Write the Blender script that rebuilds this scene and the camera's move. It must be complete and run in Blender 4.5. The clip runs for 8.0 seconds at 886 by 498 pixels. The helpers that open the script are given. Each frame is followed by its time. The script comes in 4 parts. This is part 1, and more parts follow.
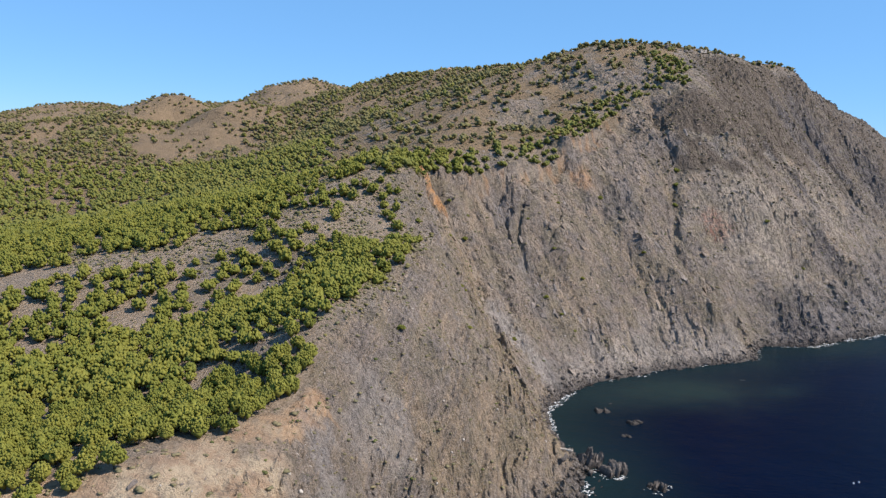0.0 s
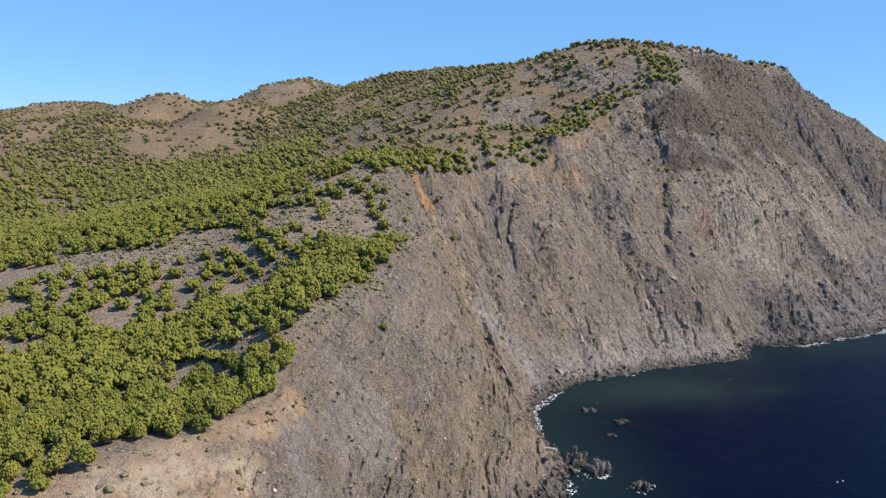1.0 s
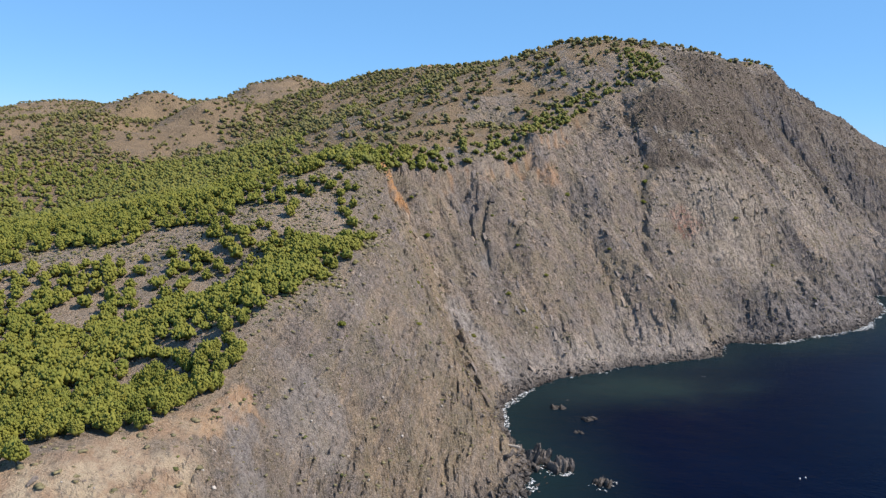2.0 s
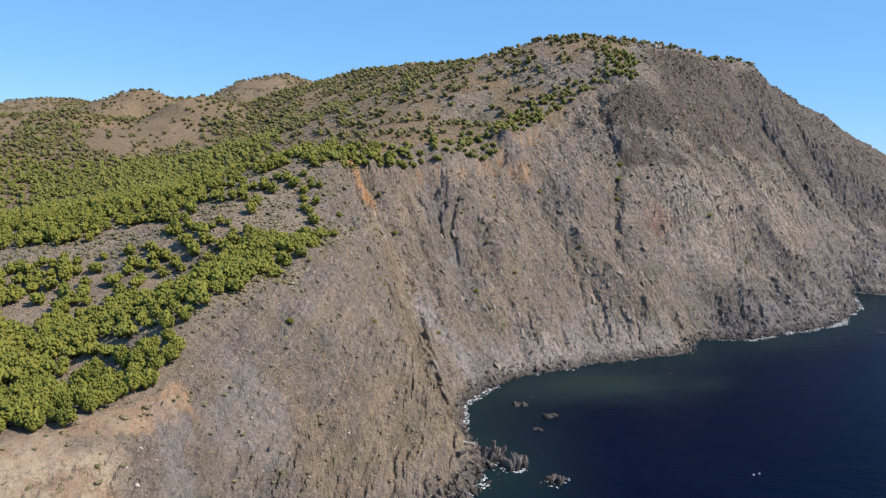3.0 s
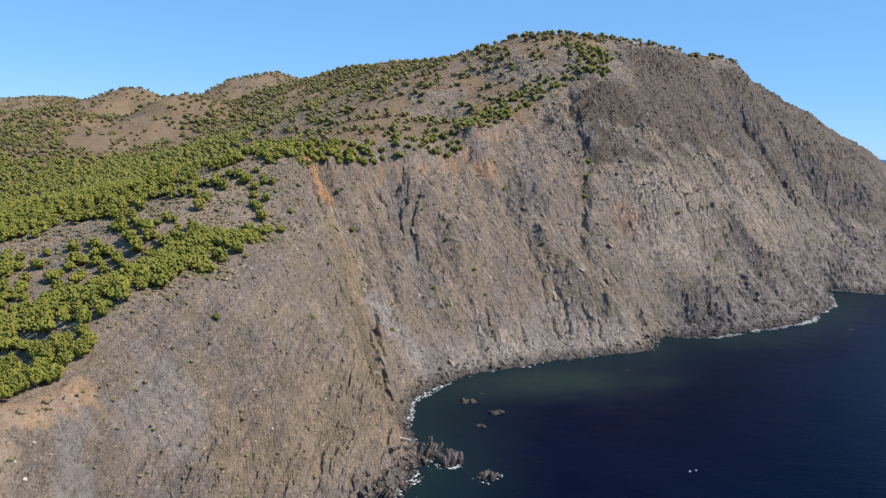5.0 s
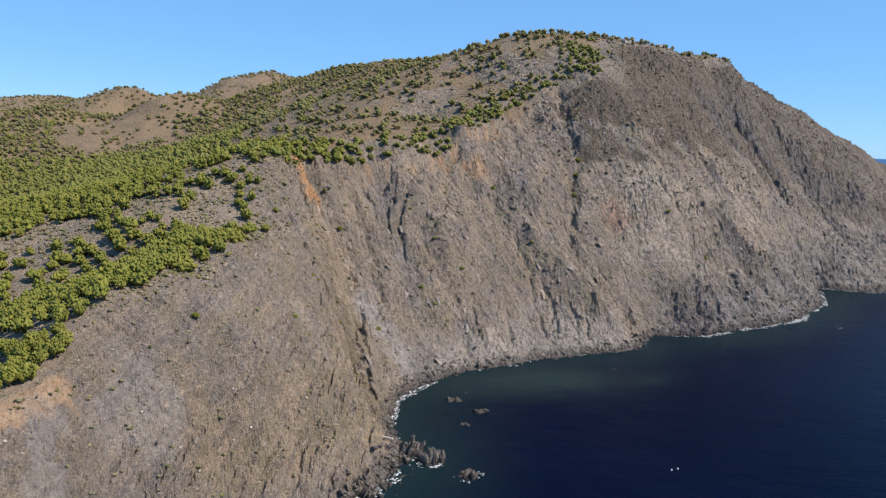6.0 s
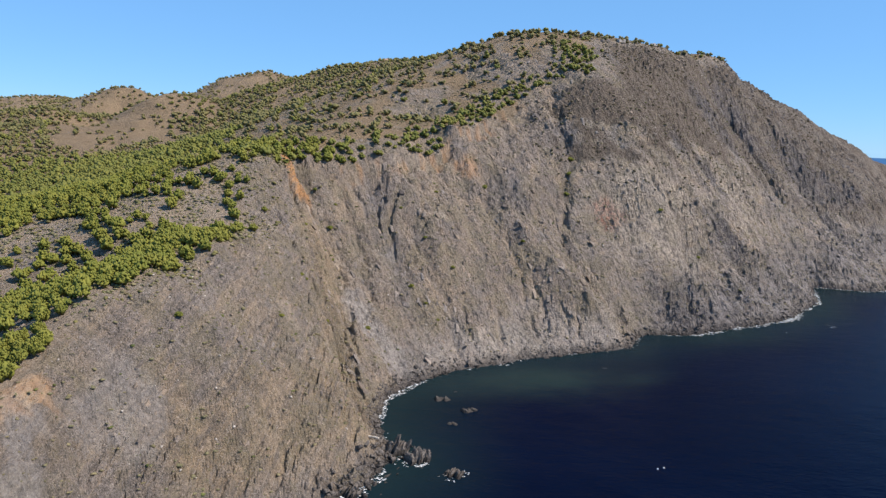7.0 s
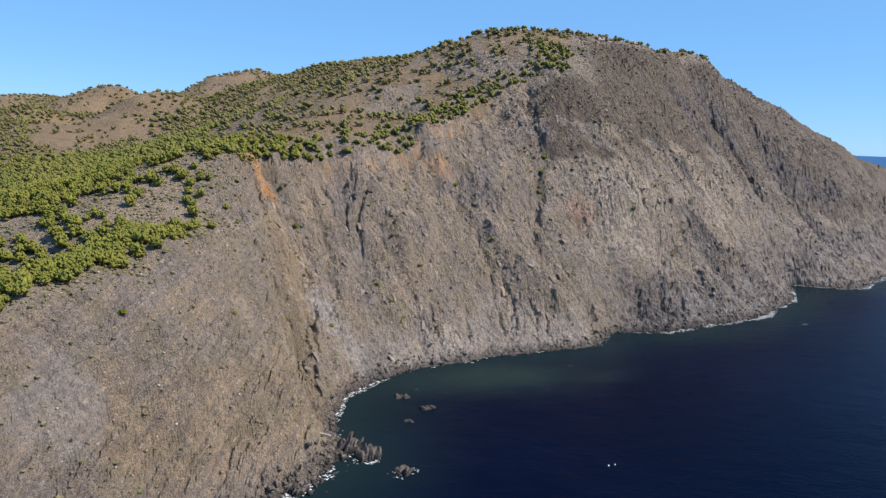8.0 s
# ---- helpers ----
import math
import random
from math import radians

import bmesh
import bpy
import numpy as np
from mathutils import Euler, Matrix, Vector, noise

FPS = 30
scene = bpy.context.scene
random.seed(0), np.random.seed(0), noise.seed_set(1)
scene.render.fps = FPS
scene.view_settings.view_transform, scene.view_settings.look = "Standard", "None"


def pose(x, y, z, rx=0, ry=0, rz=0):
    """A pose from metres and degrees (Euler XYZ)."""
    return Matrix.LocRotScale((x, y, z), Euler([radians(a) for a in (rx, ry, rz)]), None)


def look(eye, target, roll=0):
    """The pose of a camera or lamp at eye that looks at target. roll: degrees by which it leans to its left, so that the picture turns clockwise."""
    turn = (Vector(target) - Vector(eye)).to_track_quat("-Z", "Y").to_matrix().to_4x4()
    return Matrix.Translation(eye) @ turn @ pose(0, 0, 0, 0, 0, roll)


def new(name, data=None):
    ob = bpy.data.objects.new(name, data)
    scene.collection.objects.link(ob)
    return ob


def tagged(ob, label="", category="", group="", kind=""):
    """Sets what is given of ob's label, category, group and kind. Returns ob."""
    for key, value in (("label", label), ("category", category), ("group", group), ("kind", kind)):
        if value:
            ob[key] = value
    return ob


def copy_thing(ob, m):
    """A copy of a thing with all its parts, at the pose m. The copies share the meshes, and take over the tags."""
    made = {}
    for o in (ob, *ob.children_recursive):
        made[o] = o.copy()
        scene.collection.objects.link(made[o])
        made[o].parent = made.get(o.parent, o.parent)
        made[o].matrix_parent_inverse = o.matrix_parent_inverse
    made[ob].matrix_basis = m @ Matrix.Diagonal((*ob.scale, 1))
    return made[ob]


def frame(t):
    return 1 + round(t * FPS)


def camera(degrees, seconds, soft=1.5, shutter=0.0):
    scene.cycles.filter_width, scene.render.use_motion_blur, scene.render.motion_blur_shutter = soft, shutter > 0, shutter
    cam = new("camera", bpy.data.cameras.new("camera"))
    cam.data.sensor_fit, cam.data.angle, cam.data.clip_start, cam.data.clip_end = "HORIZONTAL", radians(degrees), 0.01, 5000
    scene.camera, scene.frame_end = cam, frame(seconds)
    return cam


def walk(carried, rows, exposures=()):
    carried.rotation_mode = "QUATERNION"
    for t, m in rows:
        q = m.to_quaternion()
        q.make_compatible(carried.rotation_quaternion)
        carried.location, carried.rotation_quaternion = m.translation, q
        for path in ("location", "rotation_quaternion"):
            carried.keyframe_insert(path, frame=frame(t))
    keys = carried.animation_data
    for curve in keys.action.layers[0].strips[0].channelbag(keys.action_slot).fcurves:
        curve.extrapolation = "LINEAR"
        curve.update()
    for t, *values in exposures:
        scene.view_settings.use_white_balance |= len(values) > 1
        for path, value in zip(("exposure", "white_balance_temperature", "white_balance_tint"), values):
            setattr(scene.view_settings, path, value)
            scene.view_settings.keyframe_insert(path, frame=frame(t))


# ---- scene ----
# A drone slides sideways past a wooded coastal plateau that breaks off in high cliffs.
cam = camera(62.7, 8.0, 1.35)
# seconds, eye x y z, pitch, heading to the right, lean (degrees)
PATH = [
    (0.0, 1.84, -0.92, 118.20, -8.285, 0.461, 2.244),
    (0.5, 4.55, -0.81, 118.11, -8.269, 0.547, 2.241),
    (1.0, 7.12, -0.63, 118.10, -8.310, 0.614, 2.259),
    (1.5, 9.68, -0.43, 117.85, -8.292, 0.763, 2.268),
    (1.7, 10.8, -0.40, 117.88, -8.33, 0.82, 2.262),
    (1.8, 12.6, -0.37, 117.90, -8.35, 0.85, 2.258),
    (1.9, 15.8, -0.32, 117.92, -8.38, 0.88, 2.252),
    (2.0, 19.5, -0.27, 117.94, -8.40, 0.91, 2.247),
    (2.1, 23.2, -0.22, 117.96, -8.43, 0.95, 2.241),
    (2.2, 26.7, -0.17, 117.98, -8.45, 0.98, 2.235),
    (2.3, 29.6, -0.12, 117.99, -8.47, 1.01, 2.230),
    (2.4, 31.2, -0.08, 118.00, -8.49, 1.04, 2.225),
    (2.8, 34.1, -0.02, 118.02, -8.53, 1.13, 2.212),
    (3.0, 35.33, 0.01, 118.03, -8.542, 1.185, 2.208),
    (3.5, 38.18, -0.10, 118.13, -8.523, 1.041, 2.226),
    (4.0, 40.97, -0.07, 118.08, -8.515, 1.012, 2.199),
    (4.1, 43.7, -0.05, 118.07, -8.54, 0.97, 2.193),
    (4.2, 47.4, -0.04, 118.06, -8.57, 0.92, 2.187),
    (4.3, 51.2, -0.02, 118.05, -8.60, 0.87, 2.181),
    (4.4, 55.1, -0.01, 118.04, -8.63, 0.82, 2.175),
    (4.5, 58.76, 0.0, 118.03, -8.649, 0.778, 2.170),
    (4.6, 59.6, 0.0, 118.02, -8.655, 0.79, 2.167),
    (6.0, 67.19, 0.0, 117.98, -8.725, 0.925, 2.131),
    (6.5, 69.85, 0.15, 117.93, -8.724, 0.952, 2.118),
    (7.0, 72.56, 0.22, 117.85, -8.747, 0.916, 2.072),
    (7.1, 74.6, 0.25, 117.82, -8.757, 0.927, 2.060),
    (7.2, 77.9, 0.29, 117.79, -8.767, 0.938, 2.047),
    (7.3, 81.4, 0.32, 117.76, -8.777, 0.949, 2.035),
    (7.4, 84.7, 0.36, 117.73, -8.787, 0.960, 2.022),
    (7.5, 87.24, 0.39, 117.70, -8.797, 0.971, 2.010),
    (7.6, 87.9, 0.36, 117.71, -8.805, 0.985, 2.010),
    (8.0, 90.08, 0.19, 117.74, -8.830, 1.055, 2.012),
]


def eye_pose(x, y, z, pitch, heading, lean):
    p, h = radians(pitch), radians(heading)
    way = Vector((math.sin(h) * math.cos(p), math.cos(h) * math.cos(p), math.sin(p)))
    return look((x, y, z), Vector((x, y, z)) + way, lean)


walk(cam, [(t, eye_pose(*row)) for t, *row in PATH])

# ---- light ----
SUN_HEIGHT, SUN_SIDE = 48.0, 105.0  # degrees above the sea, and clockwise from straight ahead
scene.view_settings.exposure = 0.70
world = bpy.data.worlds.new("sky")
scene.world = world
world.use_nodes = True
wn = world.node_tree
sky = wn.nodes.new("ShaderNodeTexSky")
sky.sky_type, sky.sun_disc = "NISHITA", False
sky.sun_elevation, sky.sun_rotation = radians(SUN_HEIGHT), radians(SUN_SIDE)
sky.altitude, sky.air_density, sky.dust_density, sky.ozone_density = 1200, 0.85, 0.0, 4.0
tone = wn.nodes.new("ShaderNodeMix")
tone.data_type, tone.blend_type = "RGBA", "MULTIPLY"
tone.inputs[0].default_value = 1.0
tone.inputs[7].default_value = (0.72, 0.92, 1.10, 1.0)
wn.links.new(sky.outputs[0], tone.inputs[6])
even = wn.nodes.new("ShaderNodeMix")
even.data_type = "RGBA"
even.inputs[0].default_value = 0.6
even.inputs[7].default_value = (1.45, 3.5, 6.6, 1.0)
wn.links.new(tone.outputs[2], even.inputs[6])
wn.links.new(even.outputs[2], wn.nodes["Background"].inputs[0])
wn.nodes["Background"].inputs[1].default_value = 0.092
lamp = bpy.data.lights.new("sun", "SUN")
lamp.energy, lamp.angle, lamp.color = 4.5, radians(0.5), (1.0, 0.87, 0.75)
sun = new("sun", lamp)
he, hs = radians(SUN_HEIGHT), radians(SUN_SIDE)
to_sun = Vector((math.sin(hs) * math.cos(he), math.cos(hs) * math.cos(he), math.sin(he)))
sun.matrix_world = look(to_sun * 900, (0, 0, 0))


# ---- materials ----
class Mat:
    """A small builder of node materials."""

    def __init__(self, name, rough=0.9):
        self.mat = bpy.data.materials.new(name)
        self.mat.use_nodes = True
        self.tree = self.mat.node_tree
        self.out = self.tree.nodes["Principled BSDF"]
        self.out.inputs["Roughness"].default_value = rough
        self.out.inputs["Specular IOR Level"].default_value = 0.2

    def node(self, kind, **inputs):
        n = self.tree.nodes.new("ShaderNode" + kind)
        for key, value in inputs.items():
            self.put(n.inputs[key.replace("_", " ")], value)
        return n

    def put(self, socket, value):
        if isinstance(value, bpy.types.NodeSocket):
            self.tree.links.new(value, socket)
        else:
            socket.default_value = value

    def place(self, sx=1.0, sy=1.0, sz=1.0, turn=(0, 0, 0)):
        g = self.node("NewGeometry")
        m = self.node("Mapping", Vector=g.outputs["Position"])
        m.inputs["Scale"].default_value = (sx, sy, sz)
        m.inputs["Rotation"].default_value = [radians(a) for a in turn]
        return m.outputs[0]

    def noise(self, scale, detail=4, rough=0.6, where=None, warp=0.0):
        n = self.node("TexNoise", Scale=scale, Detail=detail, Roughness=rough, Distortion=warp)
        self.put(n.inputs["Vector"], where if where else self.place())
        return n.outputs["Fac"]

    def ramp(self, fac, lo, hi, a=0.0, b=1.0):
        r = self.tree.nodes.new("ShaderNodeMapRange")
        r.interpolation_type = "SMOOTHSTEP"
        for i, v in enumerate((fac, lo, hi, a, b)):
            self.put(r.inputs[i], v)
        return r.outputs[0]

    def mix(self, fac, a, b, how="MIX"):
        m = self.tree.nodes.new("ShaderNodeMix")
        m.data_type, m.blend_type = "RGBA", how
        self.put(m.inputs[0], fac)
        for s, v in ((m.inputs[6], a), (m.inputs[7], b)):
            self.put(s, v if isinstance(v, bpy.types.NodeSocket) else (*v, 1.0))
        return m.outputs[2]

    def math(self, how, a, b=0.0):
        m = self.tree.nodes.new("ShaderNodeMath")
        m.operation = how
        self.put(m.inputs[0], a), self.put(m.inputs[1], b)
        return m.outputs[0]

    def attr(self, name):
        a = self.tree.nodes.new("ShaderNodeAttribute")
        a.attribute_name = name
        return a.outputs["Fac"]

    def axes(self, rows):
        """The place along three directions, each (x, y, z, metres to a unit)."""
        g = self.node("NewGeometry")
        join = self.node("CombineXYZ")
        for socket, (x, y, z, unit) in zip(join.inputs, rows):
            d = self.tree.nodes.new("ShaderNodeVectorMath")
            d.operation = "DOT_PRODUCT"
            self.put(d.inputs[0], g.outputs["Position"])
            d.inputs[1].default_value = (x / unit, y / unit, z / unit)
            self.put(socket, d.outputs["Value"])
        return join.outputs[0]

    def down(self, across, along):
        """Streaks that run down the cliffs: the way along the shore, and the height."""
        z = self.tree.nodes.new("ShaderNodeSeparateXYZ")
        self.put(z.inputs[0], self.node("NewGeometry").outputs["Position"])
        way = self.math("ADD", self.math("DIVIDE", self.attr("along"), across), self.math("MULTIPLY", self.noise(0.12, 3), 6.0 / across))
        return self.node("CombineXYZ", X=way, Y=self.math("DIVIDE", z.outputs[2], along), Z=0.0).outputs[0]

    def colour(self, value):
        self.put(self.out.inputs["Base Color"], value if isinstance(value, bpy.types.NodeSocket) else (*value, 1.0))
        return self

    def bump(self, height, depth, strength=1.0):
        b = self.node("Bump", Height=height)
        b.inputs["Strength"].default_value, b.inputs["Distance"].default_value = strength, depth
        self.tree.links.new(b.outputs[0], self.out.inputs["Normal"])
        return self


def ground_material():
    m = Mat("weathered_schist_and_soil", 0.95)
    near = m.attr("near")
    beds = m.axes(((-0.75, -0.13, 0.64, 1.0), (0.12, 0.94, 0.33, 8.0), (-0.645, 0.324, -0.69, 8.0)))
    fall = m.down(2.6, 7.0)
    way = m.tree.nodes.new("ShaderNodeMix")
    way.data_type = "VECTOR"
    m.put(way.inputs[0], near), m.put(way.inputs[4], fall), m.put(way.inputs[5], beds)
    grain = m.tree.nodes.new("ShaderNodeMix")
    grain.data_type = "VECTOR"
    m.put(grain.inputs[0], m.attr("grey")), m.put(grain.inputs[4], way.outputs[1]), m.put(grain.inputs[5], m.place(0.28, 0.28, 0.55, (0, 14, 0)))
    way = grain.outputs[1]
    streak = m.noise(0.8, 6, 0.72, way, 0.5)
    grit = m.noise(1.2, 6, 0.75)
    chip = m.noise(0.42, 6, 0.76)
    speck = m.noise(2.3, 3, 0.6)
    patch = m.noise(0.11, 6, 0.74)
    mottle = m.noise(0.055, 6, 0.72)
    broad = m.noise(0.024, 4, 0.6)
    broken = m.ramp(m.noise(0.04, 4, 0.6), 0.42, 0.60)
    bedded = m.math("MAXIMUM", broken, m.math("MULTIPLY", near, 0.9))
    # mauve-grey schist, tan and pale beds, lichen grey
    rock = m.mix(m.ramp(broad, 0.40, 0.60), (0.262, 0.222, 0.200), (0.318, 0.252, 0.190))
    rock = m.mix(m.ramp(mottle, 0.53, 0.58, 0, 0.60), rock, (0.330, 0.302, 0.284))
    rock = m.mix(m.ramp(mottle, 0.46, 0.41, 0, 0.50), rock, (0.205, 0.178, 0.160))
    rock = m.mix(m.ramp(patch, 0.54, 0.60, 0, 0.55), rock, (0.362, 0.282, 0.196))
    rock = m.mix(m.ramp(patch, 0.45, 0.39, 0, 0.55), rock, (0.236, 0.218, 0.210))
    rock = m.mix(m.math("MULTIPLY", m.attr("grey"), 0.55), rock, m.mix(m.ramp(chip, 0.4, 0.6), (0.190, 0.166, 0.154), (0.300, 0.264, 0.240)))
    rock = m.mix(m.math("MULTIPLY", m.attr("brown"), m.ramp(mottle, 0.38, 0.60, 0.15, 0.50)), rock, m.mix(m.ramp(chip, 0.4, 0.6), (0.228, 0.176, 0.136), (0.350, 0.276, 0.212)))
    rock = m.mix(m.math("MULTIPLY", m.attr("ochre"), m.ramp(streak, 0.38, 0.58, 0.35, 0.95)), rock, m.mix(m.ramp(patch, 0.4, 0.62), (0.300, 0.210, 0.110), (0.440, 0.325, 0.195)))
    bed_tone = m.noise(0.26, 6, 0.70, way, 0.5)
    rock = m.mix(m.ramp(bed_tone, 0.54, 0.59, 0, 0.60), rock, (0.425, 0.325, 0.222))
    rock = m.mix(m.ramp(bed_tone, 0.45, 0.40, 0, 0.60), rock, (0.160, 0.142, 0.136))
    blocks = m.tree.nodes.new("ShaderNodeTexVoronoi")
    blocks.inputs["Scale"].default_value = 0.42
    m.put(blocks.inputs["Vector"], m.mix(0.25, m.place(), m.node("TexNoise", Scale=0.5).outputs["Color"], "ADD"))
    tint = m.tree.nodes.new("ShaderNodeSeparateColor")
    m.put(tint.inputs[0], blocks.outputs["Color"])
    rock = m.mix(m.math("MULTIPLY", broken, m.ramp(tint.outputs[0], 0.55, 1.0, 0, 0.42)), rock, (0.395, 0.350, 0.310))
    rock = m.mix(m.math("MULTIPLY", broken, m.ramp(tint.outputs[1], 0.55, 1.0, 0, 0.45)), rock, (0.140, 0.122, 0.112))
    rock = m.mix(m.math("MULTIPLY", bedded, m.ramp(streak, 0.43, 0.37, 0, 0.65)), rock, (0.115, 0.098, 0.088))
    rock = m.mix(m.math("MULTIPLY", bedded, m.ramp(streak, 0.57, 0.62, 0, 0.60)), rock, (0.470, 0.390, 0.300))
    strata = m.math("MULTIPLY", m.ramp(m.noise(0.42, 4, 0.6, m.place(0.06, 0.06, 1.0), 0.6), 0.52, 0.60, 0, 0.5), broken)
    rock = m.mix(m.math("MULTIPLY", m.attr("grey"), strata), rock, (0.385, 0.350, 0.312))
    # dry grass and low scrub between the stones
    rock = m.mix(m.math("MULTIPLY", m.ramp(m.noise(0.075, 4, 0.6), 0.46, 0.60, 0, 0.62), m.ramp(grit, 0.42, 0.56, 0.35, 1.0)), rock, (0.222, 0.190, 0.112))
    rock = m.mix(m.ramp(chip, 0.44, 0.38, 0, 0.62), rock, (0.115, 0.108, 0.092))
    crust = m.noise(0.8, 5, 0.72)
    rock = m.mix(m.ramp(crust, 0.36, 0.62, 0.08, 0.52), rock, (0.098, 0.086, 0.073))
    rock = m.mix(m.ramp(speck, 0.44, 0.39, 0, 0.70), rock, (0.062, 0.055, 0.044))
    rock = m.mix(m.ramp(speck, 0.59, 0.65, 0, 0.60), rock, (0.420, 0.375, 0.330))
    rock = m.mix(m.math("MULTIPLY", m.attr("oxide"), m.ramp(streak, 0.34, 0.54, 0.15, 1.0)), rock, (0.460, 0.248, 0.110))
    rock = m.mix(m.math("MULTIPLY", m.attr("red"), m.ramp(chip, 0.46, 0.54)), rock, (0.27, 0.115, 0.080))
    rock = m.mix(m.math("MULTIPLY", m.attr("pale"), m.ramp(chip, 0.42, 0.54, 0.10, 0.75)), rock, (0.400, 0.345, 0.282))
    rock = m.mix(m.math("MULTIPLY", m.attr("scree"), m.ramp(grit, 0.36, 0.56, 0.30, 0.75)), rock, m.mix(m.ramp(chip, 0.4, 0.6), (0.225, 0.210, 0.200), (0.375, 0.348, 0.328)))
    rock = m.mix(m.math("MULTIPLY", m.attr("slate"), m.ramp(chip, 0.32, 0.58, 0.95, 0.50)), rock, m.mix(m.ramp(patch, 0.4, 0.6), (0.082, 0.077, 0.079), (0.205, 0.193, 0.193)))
    soil = m.mix(m.ramp(grit, 0.36, 0.64), (0.148, 0.105, 0.066), (0.305, 0.222, 0.146))
    soil = m.mix(m.ramp(chip, 0.44, 0.60, 0, 0.6), soil, (0.185, 0.148, 0.084))
    soil = m.mix(m.ramp(patch, 0.54, 0.68, 0, 0.5), soil, (0.290, 0.214, 0.150))
    soil = m.mix(m.ramp(broad, 0.42, 0.60, 0, 0.4), soil, (0.165, 0.122, 0.080))
    soil = m.mix(m.ramp(speck, 0.46, 0.38, 0, 0.5), soil, (0.078, 0.068, 0.040))
    soil = m.mix(m.math("MULTIPLY", m.attr("plateau"), m.ramp(chip, 0.36, 0.58, 0.35, 0.85)), soil, m.mix(m.ramp(grit, 0.38, 0.60), (0.185, 0.154, 0.120), (0.365, 0.304, 0.246)))
    both = m.mix(m.attr("soil"), rock, soil)
    both = m.mix(m.math("MULTIPLY", m.attr("cream"), m.ramp(chip, 0.34, 0.50, 0.30, 0.92)), both, m.mix(m.ramp(patch, 0.4, 0.6), (0.42, 0.29, 0.19), (0.56, 0.45, 0.31)))
    heath = m.mix(m.ramp(grit, 0.40, 0.60), (0.046, 0.039, 0.033), (0.145, 0.118, 0.095))
    both = m.mix(m.math("MULTIPLY", m.attr("heath"), m.ramp(chip, 0.36, 0.60, 1.0, 0.75)), both, heath)
    both = m.mix(m.math("MULTIPLY", m.attr("crags"), m.ramp(chip, 0.40, 0.52, 0.9, 0.35)), both, m.mix(m.ramp(streak, 0.4, 0.6), (0.036, 0.034, 0.040), (0.095, 0.090, 0.098)))
    both = m.mix(m.ramp(grit, 0.43, 0.33, 0.0, 0.4), both, (0.10, 0.086, 0.070))
    both = m.mix(m.math("MULTIPLY", m.attr("wet"), 0.7), both, (0.05, 0.046, 0.045))
    m.colour(both)
    h = m.math("ADD", m.math("ADD", grit, chip), m.math("MULTIPLY", streak, m.ramp(broken, 0, 1, 0.25, 0.9)))
    h = m.math("ADD", h, m.math("MULTIPLY", m.math("MULTIPLY", tint.outputs[2], broken), 0.55))
    h = m.math("ADD", h, m.math("MULTIPLY", speck, 0.25))
    return m.bump(h, 1.35).mat


def leaf_material(name, dark, light):
    m = Mat(name, 0.75)
    g = m.tree.nodes.new("ShaderNodeNewGeometry")
    o = m.tree.nodes.new("ShaderNodeObjectInfo")
    c = m.mix(g.outputs["Random Per Island"], dark, light)
    c = m.mix(m.ramp(m.noise(0.21, 2), 0.42, 0.60, 0, 0.55), c, (dark[0] * 0.8, dark[1] * 0.95, dark[2] * 1.1))
    c = m.mix(m.ramp(m.noise(0.05, 2), 0.45, 0.65, 0, 0.4), c, (light[0], light[1] * 0.92, light[2]))
    c = m.mix(m.math("MULTIPLY", o.outputs["Random"], 0.25), c, [v * 0.7 for v in dark])
    m.colour(c)
    return m.mat


def sea_material():
    m = Mat("deep_sea_water", 0.22)
    m.out.inputs["Specular IOR Level"].default_value = 0.03
    m.out.inputs["IOR"].default_value = 1.33
    depth = m.attr("depth")
    c = m.mix(m.ramp(depth, 1, 20), (0.0075, 0.0175, 0.0205), (0.0005, 0.0022, 0.0115))
    c = m.mix(m.ramp(m.noise(0.012, 4), 0.35, 0.7, 0, 0.3), c, (0.002, 0.006, 0.022))
    c = m.mix(m.math("MULTIPLY", m.attr("silt"), m.ramp(m.noise(0.02, 4, 0.6), 0.35, 0.6, 0.5, 1.0)), c, (0.0118, 0.0235, 0.0252))
    m.colour(c)
    where = m.place(1.0, 1.6, 1.0, (0, 0, 20))
    h = m.math("ADD", m.noise(0.35, 5, 0.6, where), m.math("MULTIPLY", m.noise(0.06, 3, 0.5, where), 2.0))
    return m.bump(h, 0.5, 0.6).mat


def rock_material():
    m = Mat("dark_wet_shore_rock", 0.75)
    a = m.noise(0.9, 7, 0.75)
    o = m.node("NewGeometry")
    lines = m.noise(1.0, 5, 0.7, m.axes(((0.87, 0.1, -0.48, 0.45), (0.0, 1.0, 0.1, 3.0), (0.48, -0.1, 0.87, 3.0))), 0.3)
    c = m.mix(m.ramp(a, 0.38, 0.62), (0.036, 0.033, 0.033), (0.125, 0.112, 0.104))
    c = m.mix(m.math("MULTIPLY", o.outputs["Random Per Island"], 0.5), c, (0.215, 0.188, 0.164))
    c = m.mix(m.ramp(lines, 0.56, 0.62, 0, 0.55), c, (0.265, 0.232, 0.200))
    c = m.mix(m.ramp(lines, 0.45, 0.39, 0, 0.75), c, (0.028, 0.025, 0.025))
    z = m.tree.nodes.new("ShaderNodeSeparateXYZ")
    m.put(z.inputs[0], o.outputs["Position"])
    c = m.mix(m.ramp(m.math("ADD", z.outputs[2], a), 0.9, 2.6, 0.8, 0.0), c, (0.030, 0.027, 0.025))
    m.colour(c)
    return m.bump(m.math("ADD", a, lines), 0.6).mat


